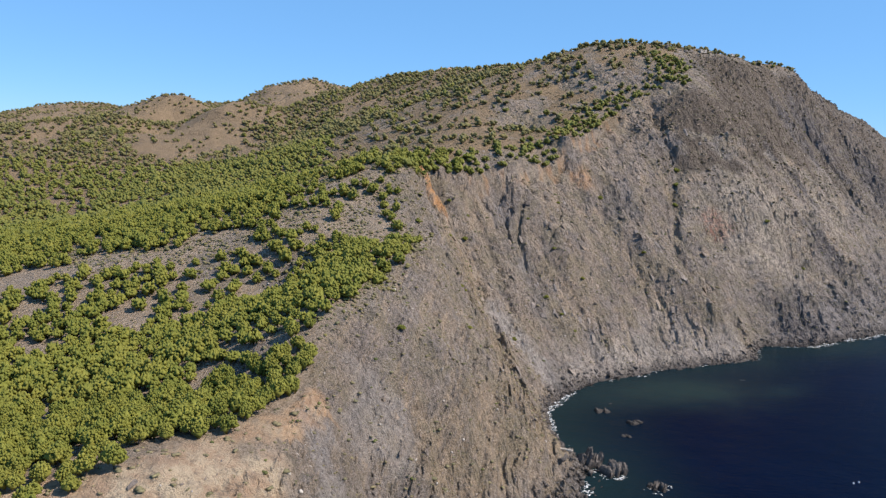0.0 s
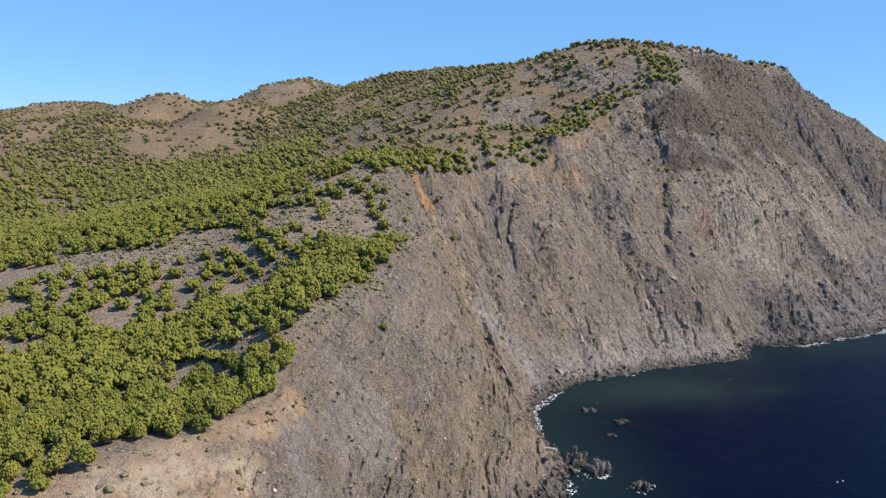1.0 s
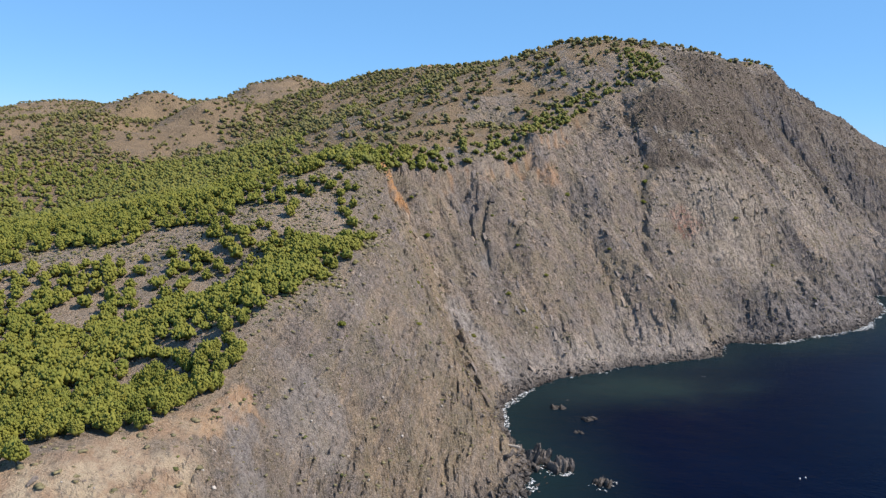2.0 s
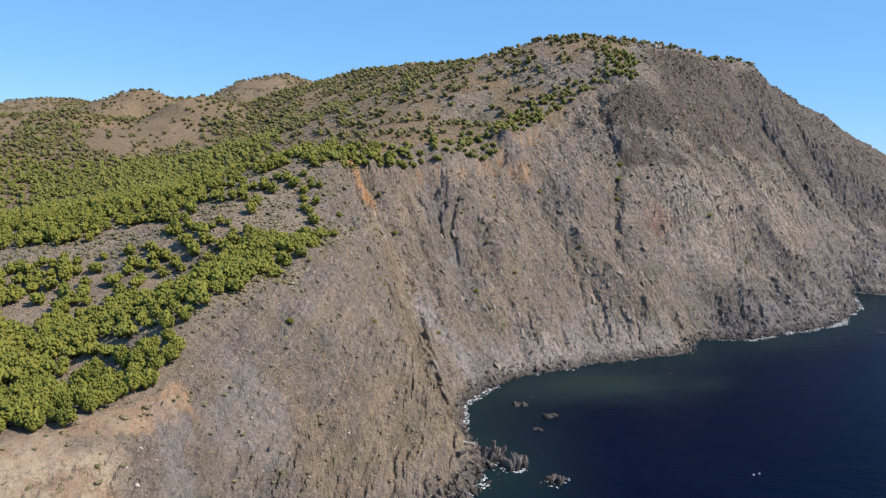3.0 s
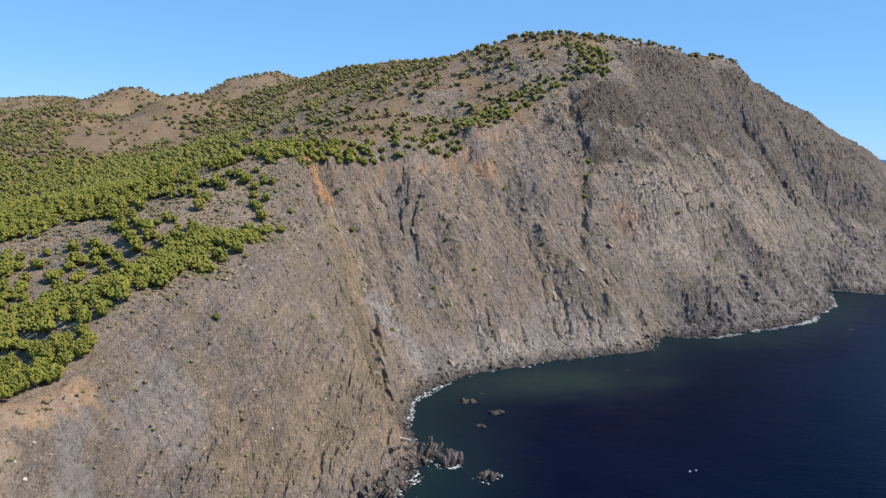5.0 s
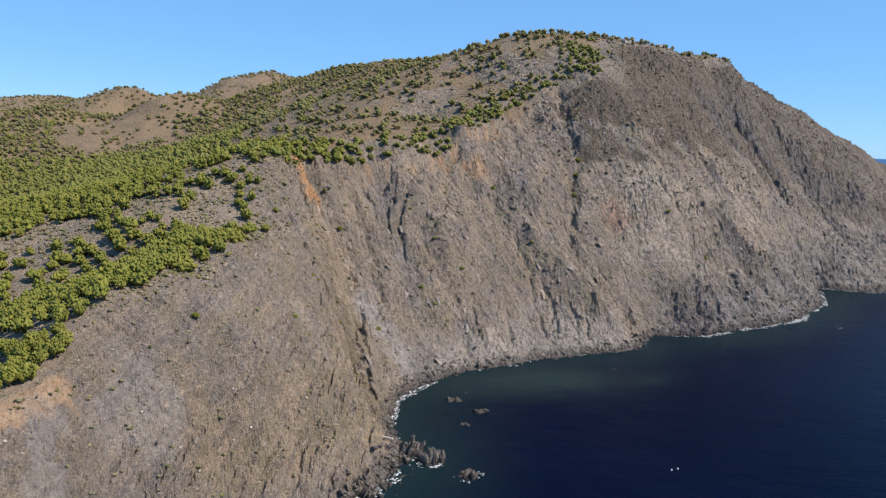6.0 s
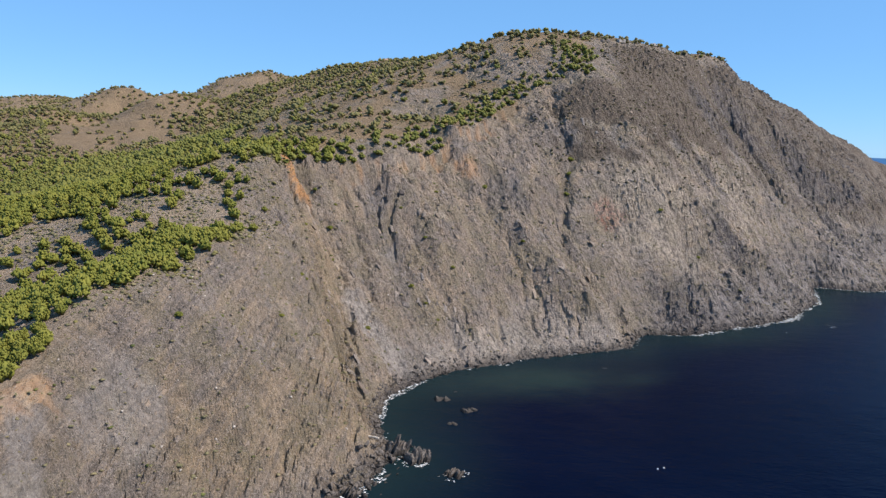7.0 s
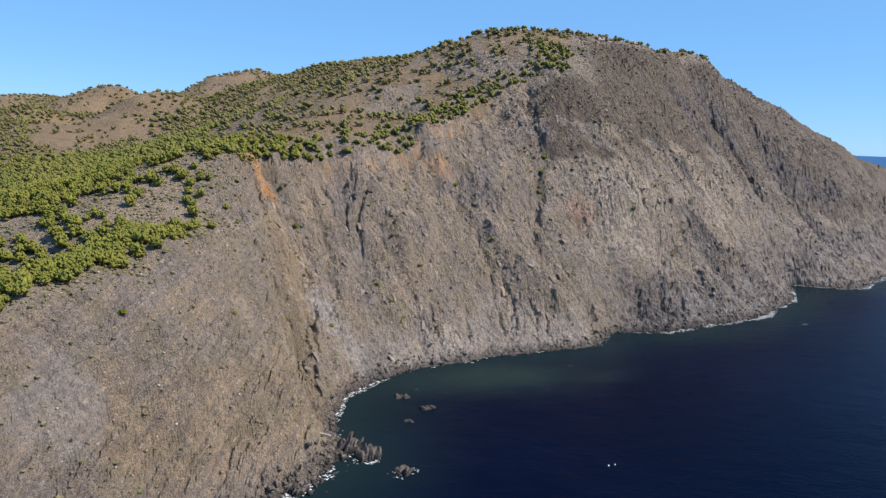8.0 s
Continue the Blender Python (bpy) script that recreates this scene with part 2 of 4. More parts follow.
def outcrop_material(name, tones):
    m = Mat(name, 0.92)
    r = m.node("NewGeometry").outputs["Random Per Island"]
    tone = m.noise(0.03, 4, 0.6)
    c, warm, cool = (m.mix(r, dark, light) for dark, light in tones)
    c = m.mix(m.ramp(tone, 0.48, 0.58, 0, 0.6), c, warm)
    c = m.mix(m.ramp(tone, 0.46, 0.38, 0, 0.6), c, cool)
    c = m.mix(m.ramp(m.noise(1.6, 6, 0.75), 0.54, 0.42, 0, 0.6), c, (0.075, 0.066, 0.058))
    m.colour(c)
    return m.bump(m.noise(1.8, 7, 0.75), 0.5).mat


def foam_material():
    m = Mat("white_sea_foam", 0.85)
    lace = m.noise(1.1, 6, 0.7)
    m.colour(m.mix(m.ramp(lace, 0.40, 0.6), (0.45, 0.5, 0.52), (0.80, 0.82, 0.83)))
    m.put(m.out.inputs["Alpha"], m.ramp(lace, 0.46, 0.62, 0.0, 0.9))
    return m.mat


def bark_material():
    m = Mat("grey_brown_pine_bark", 0.95)
    m.colour(m.mix(m.noise(6, 5), (0.06, 0.045, 0.035), (0.16, 0.125, 0.10)))
    return m.bump(m.noise(12, 5), 0.05).mat


def far_sea_glow_material():
    m = Mat("far_sea_haze_glow", 1.0)
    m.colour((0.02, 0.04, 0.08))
    # steady blue emission puts the bright distant haze into the surface
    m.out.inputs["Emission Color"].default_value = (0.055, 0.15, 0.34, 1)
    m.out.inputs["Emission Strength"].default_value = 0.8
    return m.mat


def stone_material(name, dark, light):
    m = Mat(name, 0.9)
    m.colour(m.mix(m.ramp(m.noise(0.8, 6, 0.7), 0.35, 0.65), dark, light))
    return m.bump(m.noise(2.5, 6, 0.7), 0.3).mat


BUOY = stone_material("white_buoy_plastic", (0.75, 0.75, 0.74), (0.85, 0.85, 0.84))
OUTCROP = outcrop_material("broken_schist_ledges", (((0.140, 0.120, 0.107), (0.320, 0.272, 0.230)), ((0.205, 0.155, 0.110), (0.380, 0.288, 0.200)), ((0.130, 0.120, 0.118), (0.275, 0.256, 0.248))))
SLATE = outcrop_material("dark_slate_ledges", (((0.070, 0.066, 0.069), (0.190, 0.180, 0.182)), ((0.085, 0.077, 0.075), (0.250, 0.228, 0.212)), ((0.060, 0.058, 0.064), (0.160, 0.154, 0.160))))
FAR_SEA_GLOW, PALE = far_sea_glow_material(), stone_material("pale_stone", (0.28, 0.25, 0.22), (0.52, 0.48, 0.43))
TAN, WOOD = stone_material("tan_rock", (0.26, 0.16, 0.11), (0.48, 0.33, 0.24)), stone_material("bleached_wood", (0.45, 0.40, 0.33), (0.68, 0.62, 0.54))
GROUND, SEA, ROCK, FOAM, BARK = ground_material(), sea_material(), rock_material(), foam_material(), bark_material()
PINE = leaf_material("pine_needles", (0.122, 0.132, 0.022), (0.216, 0.218, 0.042))
VALLEY_LEAF = leaf_material("valley_pine_needles", (0.112, 0.120, 0.026), (0.198, 0.198, 0.046))
HILL_LEAF = leaf_material("olive_hill_leaves", (0.110, 0.103, 0.038), (0.186, 0.168, 0.066))
SCRUB = leaf_material("dry_scrub", (0.125, 0.112, 0.058), (0.225, 0.198, 0.108))
GREY_SCRUB = leaf_material("grey_green_scrub", (0.125, 0.116, 0.058), (0.23, 0.205, 0.115))
HEATH = leaf_material("dark_heath", (0.052, 0.048, 0.027), (0.130, 0.110, 0.062))
GREEN_SCRUB = leaf_material("green_scrub", (0.070, 0.080, 0.024), (0.135, 0.145, 0.045))


# ---- terrain ----
def hashed(i, j, seed):
    n = (i * 374761393 + j * 668265263 + seed * 974634541) & 0x7FFFFFFF
    n = ((n ^ (n >> 13)) * 1274126177) & 0x7FFFFFFF
    n = ((n ^ (n >> 16)) * 668265263) & 0x7FFFFFFF
    return (n ^ (n >> 15)) & 0xFFFF


GX, GY = np.cos(np.arange(256) * math.tau / 256), np.sin(np.arange(256) * math.tau / 256)


def wave(x, y, seed=0):
    """Smooth gradient noise of the plane, about -1 to 1."""
    xi, yi = np.floor(x).astype(np.int64), np.floor(y).astype(np.int64)
    fx, fy = x - xi, y - yi
    ux, uy = fx * fx * fx * (fx * (fx * 6 - 15) + 10), fy * fy * fy * (fy * (fy * 6 - 15) + 10)
    corner = []
    for dx, dy in ((0, 0), (1, 0), (0, 1), (1, 1)):
        h = hashed(xi + dx, yi + dy, seed) & 255
        corner.append(GX[h] * (fx - dx) + GY[h] * (fy - dy))
    low, high = corner[0] + ux * (corner[1] - corner[0]), corner[2] + ux * (corner[3] - corner[2])
    return 1.5 * (low + uy * (high - low))


def fbm(x, y, octaves, seed=0, gain=0.5):
    total, amp = np.zeros_like(x), 1.0
    for k in range(octaves):
        total += amp * wave(x * 2.0 ** k, y * 2.0 ** k, seed + 17 * k)
        amp *= gain
    return total


def step(a, b, v):
    t = np.clip((v - a) / (b - a), 0, 1)
    return t * t * (3 - 2 * t)


# The lie of the land, as lines of x, y, z: shore, cliff top, spurs, gullies, slopes and crests.
SHORE = [(-75, -160), (-45, -60), (-25, 20), (-8, 80), (8, 130), (22, 180), (42, 219), (54, 237), (60, 257), (55, 276), (52, 292), (54, 316),
         (64, 334), (86, 358), (122, 378), (153, 394), (189, 409), (206, 440), (244, 446), (282, 468), (321, 493), (376, 556),
         (404, 615), (456, 609), (523, 674), (600, 740), (680, 860), (720, 1000), (700, 1200), (760, 1500)]
CLIFF_TOP = [(-120, -60, 46), (-105, 40, 45), (-87, 110, 46), (-73, 140, 49), (-54, 138, 52), (-43, 151, 51), (-29, 177, 50), (-30, 196, 57),
             (-28, 215, 65), (-22, 230, 66), (-19, 242, 69), (-10, 275, 72), (-5, 308, 73), (-3, 348, 78), (-13, 378, 102), (-3, 405, 104),
             (20, 423, 105), (43, 439, 107), (85, 479, 119), (108, 512, 131), (132, 545, 146), (165, 565, 162), (200, 578, 172), (205, 630, 195)]
NEAR_FACE = [(-30, 153, 47), (-13, 181, 30), (-6, 181, 23), (6, 197, 20), (14, 205, 10), (-5, 235, 55), (14, 236, 40), (17, 235, 32),
             (25, 229, 15), (-3, 262, 56), (14, 284, 48), (43, 250, 11), (36, 298, 21), (-20, 150, 34), (-10, 150, 15)]
BAY_FACE = [(30, 358, 33), (19, 388, 62), (36, 429, 91), (74, 423, 75), (60, 415, 70), (62, 388, 39), (55, 403, 52), (101, 380, 12),
            (98, 393, 23), (128, 421, 30), (157, 410, 16), (128, 442, 56), (170, 420, 21), (105, 466, 84), (83, 476, 112), (156, 475, 65)]
FAR_FACE = [(193, 494, 71), (232, 517, 92), (254, 499, 35), (281, 485, 14), (170, 522, 124), (163, 526, 130), (228, 540, 118), (441, 645, 29),
            (482, 693, 22), (453, 745, 84), (375, 748, 140), (380, 751, 144), (311, 784, 184), (418, 853, 192), (565, 790, 66)]
PLATEAU = [(-136, 240, 43), (-95, 258, 48), (-63, 280, 57), (-61, 314, 76), (-30, 260, 69), (-132, 303, 63), (-24, 315, 74), (-183, 330, 59),
           (-113, 190, 42), (-85, 190, 43), (-54, 190, 46), (-251, 480, 57), (-161, 490, 80), (-76, 460, 90), (-250, 250, 40), (-300, 120, 40), (-220, 0, 40)]
SLOPES = [(-359, 650, 89), (-30, 502, 116), (17, 520, 133), (62, 530, 128), (99, 592, 165), (52, 563, 152), (124, 611, 187), (-10, 640, 156),
          (-372, 840, 134), (-122, 670, 113), (-582, 1000, 111), (-312, 850, 113), (-197, 780, 108), (-103, 825, 138), (-253, 871, 133), (-280, 710, 90),
          (-340, 1080, 124), (-480, 1110, 120), (-200, 1090, 150), (-620, 1200, 122), (-415, 1180, 132), (-800, 1250, 112), (-700, 1330, 132)]
CRESTS = [(-894, 1500, 138), (-825, 1500, 155), (-746, 1480, 166), (-680, 1440, 156), (-621, 1400, 152), (-470, 1240, 175), (-444, 1235, 178), (-420, 1240, 176), (-400, 1300, 150), (-393, 1350, 164),
          (-319, 1340, 202), (-262, 1370, 221), (-240, 1370, 224), (-190, 1300, 199), (-125, 1150, 202), (-71, 1000, 204), (-5, 945, 209), (60, 920, 213),
          (75, 850, 202), (102, 760, 197), (133, 660, 207), (163, 640, 205), (187, 655, 207), (212, 678, 208), (240, 700, 210), (268, 724, 213), (296, 747, 213), (325, 770, 213), (358, 800, 211), (391, 830, 207),
          (436, 858, 189), (527, 900, 156), (599, 930, 131), (625, 940, 111), (672, 930, 93)]
BEYOND = [(-1500, 1600, 120), (-1200, 700, 90), (-1000, 0, 60), (-900, -800, 60), (-1900, 0, 80), (-600, 2200, 110), (100, 1500, 120),
          (100, 2300, 100), (450, 1200, 100), (450, 1900, 80), (-1400, 3000, 100)]

shore = np.array(SHORE, float)
leg = np.diff(shore, axis=0)
leg_length = np.hypot(leg[:, 0], leg[:, 1])
leg_start = np.concatenate([[0], np.cumsum(leg_length)[:-1]])
out_x, out_y = leg[:, 1] / leg_length, -leg[:, 0] / leg_length
mid = (shore[:-1] + shore[1:]) / 2
knots = [np.column_stack([shore, np.zeros(len(shore))]), np.column_stack([mid, np.zeros(len(mid))])]
for far, deep in ((30, -11), (120, -30)):
    knots.append(np.column_stack([mid[:, 0] + far * out_x, mid[:, 1] + far * out_y, np.full(len(mid), deep)]))
knots += [np.array(line, float) for line in (CLIFF_TOP, NEAR_FACE, BAY_FACE, FAR_FACE, PLATEAU, SLOPES, CRESTS, BEYOND)]
knots.append(np.array([(400, -300, -40), (900, 300, -40), (1300, 900, -40), (1500, 1600, -40), (200, -900, -40)], float))
knots = np.vstack(knots)
SOFT = 5.0


def bend(ax, ay, bx, by):
    return np.sqrt((ax - bx) ** 2 + (ay - by) ** 2 + SOFT * SOFT)


system = bend(knots[:, None, 0], knots[:, None, 1], knots[None, :, 0], knots[None, :, 1])
count = len(knots)
system -= 0.2 * np.eye(count)
full = np.block([[system, np.ones((count, 1))], [np.ones((1, count)), np.zeros((1, 1))]])
weight = np.linalg.solve(full, np.append(knots[:, 2], 0.0))


def lie(x, y):
    z = np.full_like(x, weight[-1])
    for (kx, ky, _), w in zip(knots, weight[:-1]):
        z += w * bend(x, y, kx, ky)
    return z


def along_shore(x, y):
    """How far along the shore a place lies, and how far from it (seaward is minus)."""
    best, where, side = np.full_like(x, 1e9), np.zeros_like(x), np.ones_like(x)
    for (px, py), (dx, dy), length, start in zip(shore[:-1], leg, leg_length, leg_start):
        t = np.clip(((x - px) * dx + (y - py) * dy) / length ** 2, 0, 1)
        d = np.hypot(x - px - t * dx, y - py - t * dy)
        near = d < best
        best, where = np.where(near, d, best), np.where(near, start + t * length, where)
        side = np.where(near, np.sign((y - py) * dx - (x - px) * dy), side)
    return where, best * side


# Gullies and spurs in plan: the line, half its width, how deep (a spur: minus)
FURROWS = [([(-2, 404), (8, 396), (19, 386), (26, 370), (30, 352), (34, 325), (38, 304), (50, 292)], 7.0, 7.0),
           ([(160, 560), (163, 528), (168, 512), (160, 490), (156, 470), (163, 455), (186, 442), (208, 434)], 7.0, 7.0),
           ([(45, 432), (42, 420), (43, 410)], 1.8, 4.0), ([(52, 430), (48, 419), (49, 411), (51, 404)], 1.8, 4.5), ([(26, 422), (31, 418), (34, 410)], 1.5, 3.0),
           ([(18, 424), (24, 410), (33, 395), (42, 375)], 4.0, 4.0),
           ([(83, 476), (103, 464), (121, 454), (138, 436), (158, 423), (177, 415), (191, 409)], 9.0, -7.5),
           ([(-4, 300), (6, 285), (22, 272), (42, 262), (58, 262)], 10.0, -3.5),
           ([(60, 418), (72, 402), (84, 384), (92, 366)], 5.0, 3.5),
           ([(366, 780), (375, 748), (392, 715), (398, 690)], 9.0, 7.0),
           ([(430, 800), (444, 765), (455, 735), (470, 700)], 9.0, 7.0),
           ([(262, 560), (272, 530), (283, 500), (290, 478)], 6.0, 4.5),
           ([(228, 470), (226, 456), (228, 444)], 4.0, 5.0), ([(246, 476), (247, 460), (250, 446)], 4.0, 5.0), ([(262, 480), (263, 466), (266, 454)], 3.0, 5.0),
           ([(118, 441), (121, 436), (127, 424), (130, 410), (133, 398)], 1.9, 2.8), ([(134, 427), (139, 415), (142, 402)], 1.8, 2.8), ([(149, 418), (152, 409), (154, 400)], 1.7, 2.8),
           ([(158, 414), (160, 406), (163, 399)], 1.6, 2.6), ([(170, 415), (173, 408), (176, 403)], 1.6, 2.6), ([(110, 404), (113, 394), (116, 382)], 1.7, 3.0), ([(92, 390), (96, 378), (99, 370)], 1.7, 3.0),
           ([(228, 521), (231.5, 516.5), (234, 515)], 3.0, 8.0), ([(237, 524), (239.5, 519.5), (241, 518)], 2.6, 7.0),
           ([(-7, 391), (-4, 388), (1, 382), (5, 374)], 1.5, 3.0), ([(-2, 352), (6, 344), (13, 341), (19, 333)], 1.5, 2.6), ([(15, 366), (23, 369), (29, 362)], 1.3, 2.0),
           ([(25, 323), (29, 314), (35, 309), (41, 300)], 1.7, 4.0), ([(33, 357), (36, 343), (41, 327), (46, 320)], 1.8, 3.5), ([(75, 437), (72, 424), (68, 415)], 1.6, 3.0),
           ([(278, 551), (282, 547), (285, 542)], 2.4, 5.0), ([(303, 553), (306, 549), (309, 543)], 2.2, 5.0), ([(400, 698), (403, 692), (406, 686)], 3.0, 6.0)]


BROW = [(-14, 374), (-4, 402), (18, 421), (43, 438), (85, 479), (108, 512), (132, 545)]
BROW_X, BROW_Y = [a for a, b in BROW], [b for a, b in BROW]
FLANK = [(-2, 394), (14, 378), (24, 345), (33, 312), (42, 285)]
SPUR = [(-250, 1300), (-255, 1100), (-262, 871), (-275, 715)]
# the rim between the open hill and the seaward face
RIM_X, RIM_Y = [20, 43, 85, 108, 132, 165, 200, 205, 212, 268, 325, 391], [423, 439, 479, 512, 545, 565, 578, 630, 678, 724, 770, 830]
# rough crags on the faces: x, y, size
CRAGS = [(375, 748, 32), (452, 760, 34), (405, 722, 12), (490, 762, 20), (345, 690, 13), (468, 716, 14), (520, 772, 15), (300, 602, 14), (270, 590, 12), (165, 524, 9), (205, 640, 22), (40, 424, 10), (240, 455, 26), (300, 540, 22), (330, 700, 22), (120, 475, 18)]


def off_line(x, y, line):
    best = np.full_like(x, 1e9)
    for (ax, ay), (bx, by) in zip(line[:-1], line[1:]):
        dx, dy = bx - ax, by - ay
        t = np.clip(((x - ax) * dx + (y - ay) * dy) / (dx * dx + dy * dy), 0, 1)
        best = np.minimum(best, np.hypot(x - ax - t * dx, y - ay - t * dy))
    return best


def land(x, y, fine=True):
    """Height of the ground, its base slope, and the way along the shore."""
    z = lie(x, y)
    e = 2.5
    slope = np.hypot(lie(x + e, y) - z, lie(x, y + e) - z) / e
    away = along_shore(x, y)[1]
    face = step(10, -10, y - (402 - 2.6 * x))
    s = (1 - face) * (0.81 * x + 0.58 * y) + face * (0.3 * x + 0.95 * y)
    steep = np.maximum(step(0.45, 0.85, slope), step(0.30, 0.52, slope) * step(0, 12, x - np.interp(y, RIM_Y, RIM_X))) * step(900, 500, away)
    far = step(500, 900, y)
    dry = step(-3, 4, z)
    warp = 6 * wave(x / 30, y / 30, 5)
    gully = 1 - np.abs(wave((s + warp) / 26, z / 120 + away / 300, 1)) * 2
    rill = 1 - np.abs(wave((s + warp) / 9, z / 60, 2)) * 2
    deepest = step(-0.3, 0.4, fbm(x / 70, y / 70, 2, 6))
    inner = step(1, 16, z)
    z = z - steep * inner * (0.8 * gully + 0.4 * rill + (0.3 + 1.0 * deepest) * np.clip(gully, 0, 1) ** 2.2 * (1 - 0.6 * face))
    for line, half, deep in FURROWS:
        ax, ay = [a for a, b in line], [b for a, b in line]
        here = np.nonzero((x > min(ax) - 30) & (x < max(ax) + 30) & (y > min(ay) - 30) & (y < max(ay) + 30))[0]
        hx, hy = x[here], y[here]
        near = off_line(hx + 3.0 * wave(hx / 11, hy / 11, 61) + 1.3 * wave(hx / 3.5, hy / 3.5, 65), hy + 3.0 * wave(hx / 11, hy / 11, 62) + 1.3 * wave(hx / 3.5, hy / 3.5, 66), line) / half
        z[here] -= deep * inner[here] * (0.8 + 0.35 * wave(hx / 8, hy / 8, 67)) * (0.5 * np.exp(-near * near) + 0.7 * np.clip(1 - near / 0.8, 0, 1))
    if len(x) > 50:
        crest_off = off_line(x, y, [(a, b) for a, b, c in CRESTS])
        z = z + far * step(20, 140, crest_off) * step(500, 300, np.abs(x + 250)) * (16 * (np.abs(wave(x / 120 + 0.3, y / 260, 12)) - 0.25) + 12 * np.exp(-(off_line(x, y, SPUR) / 45) ** 2))
    z = z + far * (5 * fbm(x / 130, y / 130, 4, 3) + 2.0 * (1 - 2 * np.abs(wave(x / 60, y / 60, 9))))
    z = z + (0.6 + 1.9 * steep) * fbm(x / 28, y / 28, 3, 11) * (0.3 + 0.7 * dry)
    brow = off_line(x + 2.0 * wave(x / 8, y / 8, 63), y, BROW)
    outside = np.sign((x - np.interp(y, BROW_Y, BROW_X)) + 1e-9) * brow
    z = z - 8.5 * (0.75 + 0.5 * wave(x / 7, y / 7, 64)) * step(0.0, 2.5, outside) * np.exp(-np.clip(outside, 0, 99) / 22) * step(370, 384, y) * step(560, 535, y)
    if fine:
        q, r = -0.75 * x - 0.13 * y + 0.64 * z + 1.2 * wave(x / 15, y / 15, 104), 0.12 * x + 0.94 * y + 0.33 * z
        beds = 1.8 * wave(q / 7, r / 40, 21) + 2.2 * np.abs(wave(q / 3.2, r / 26, 22)) + 1.1 * np.abs(wave(q / 1.4, r / 12, 23))
        rills = (1 - 0.85 * step(170, 220, x)) * ((0.35 + 0.6 * deepest) * 0.9 * np.abs(wave((s + warp) / 4.8, z / 18, 24)) + 0.3 * np.abs(wave((s + warp) / 2.1, z / 8, 25)) + 0.35 * beds)
        z = z + (0.04 + steep) * dry * (0.95 * face * beds * (0.5 + 0.6 * step(55, 15, z + 12 * wave(x / 25, y / 25, 33))) + (1 - face) * rills)
        flank = step(24, 9, off_line(x, y, FLANK)) * steep * dry
        u, v = 0.93 * x + 0.36 * y + 2.0 * wave(x / 12, y / 12, 93), 0.36 * x - 0.93 * y
        z = z + flank * (2.6 * np.abs(wave(u / 5.5, v / 34, 94)) + 1.3 * np.abs(wave(u / 2.3, v / 16, 95)))
        crag = step(-0.25, 0.45, fbm(x / 40, y / 40, 3, 26)) * (0.42 - 0.12 * face) * (1 + 1.6 * step(160, 220, x))
        for cx, cy, size in CRAGS:
            crag = np.maximum(crag, step(1.2, 0.5, np.hypot(x - cx, y - cy) / size + 0.3 * wave(x / 9, y / 9, 28)))
        crag = np.clip(crag, 0.15, 1.5) * steep * dry
        z = z + crag * (6.0 * (0.45 - cells(x / 6.5, (y + 0.9 * z) / 6.5, 27)) + 2.4 * (0.45 - cells(x / 2.6, (y + 0.9 * z) / 2.6, 29)))
        outer = step(185, 235, x) * steep * dry * step(4, 20, z) * step(-0.1, 0.35, fbm(x / 45, (y + z) / 45, 3, 36))
        z = z + outer * 6.0 * (0.45 - cells((x + y) / 17, z / 20 + x / 30, 37))
        tread = np.mod(z / 5.2 + 0.6 * wave(x / 26, y / 26, 98), 1.0)
        shelf = step(195, 225, x) * steep * step(10, 22, z) * step(95, 70, z + 14 * wave(x / 24, y / 24, 99)) * step(-0.35, 0.15, wave(x / 17, (y + z) / 17, 100))
        z = z + 2.6 * shelf * (step(0.25, 0.62, tread) - tread)
        z = z + (0.12 + 0.80 * steep) * fbm(x / 4.0, (y + z) / 4.0, 3, 31, 0.7)
    return z, slope, s, away


def cells(x, y, seed):
    """Distance to the nearest of scattered points, one to a unit square."""
    xi, yi = np.floor(x).astype(np.int64), np.floor(y).astype(np.int64)
    best = np.full_like(x, 9.0)
    for dx in (-1, 0, 1):
        for dy in (-1, 0, 1):
            cx, cy = xi + dx, yi + dy
            px, py = cx + hashed(cx, cy, seed) / 65536, cy + hashed(cx, cy, seed + 1) / 65536
            best = np.minimum(best, (x - px) ** 2 + (y - py) ** 2)
    return np.sqrt(best)


def array_mesh(name, verts, faces, material, smooth=True):
    """A mesh from arrays of corners and of faces, all with as many sides."""
    me = bpy.data.meshes.new(name)
    sides = faces.shape[1]
    me.vertices.add(len(verts)), me.loops.add(faces.size), me.polygons.add(len(faces))
    me.vertices.foreach_set("co", np.ascontiguousarray(verts, np.float32).ravel())
    me.loops.foreach_set("vertex_index", np.ascontiguousarray(faces, np.int32).ravel())
    me.polygons.foreach_set("loop_start", np.arange(0, faces.size, sides, dtype=np.int32))
    me.polygons.foreach_set("use_smooth", np.full(len(faces), smooth))
    me.materials.append(material)
    me.update(calc_edges=True)
    return me


def add_value(me, name, values):
    me.attributes.new(name, "FLOAT", "POINT").data.foreach_set("value", np.ascontiguousarray(values, np.float32))


def blotch(x, y, z, cx, cy, cz, size, seed):
    """A ragged patch round a place of the cliffs."""
    d = np.sqrt((x - cx) ** 2 + (y - cy) ** 2 + (z - cz) ** 2) / size
    return step(1.25, 0.6, d + 0.45 * fbm(x / size * 1.6 + seed, (y + z) / size * 1.6, 3, seed))


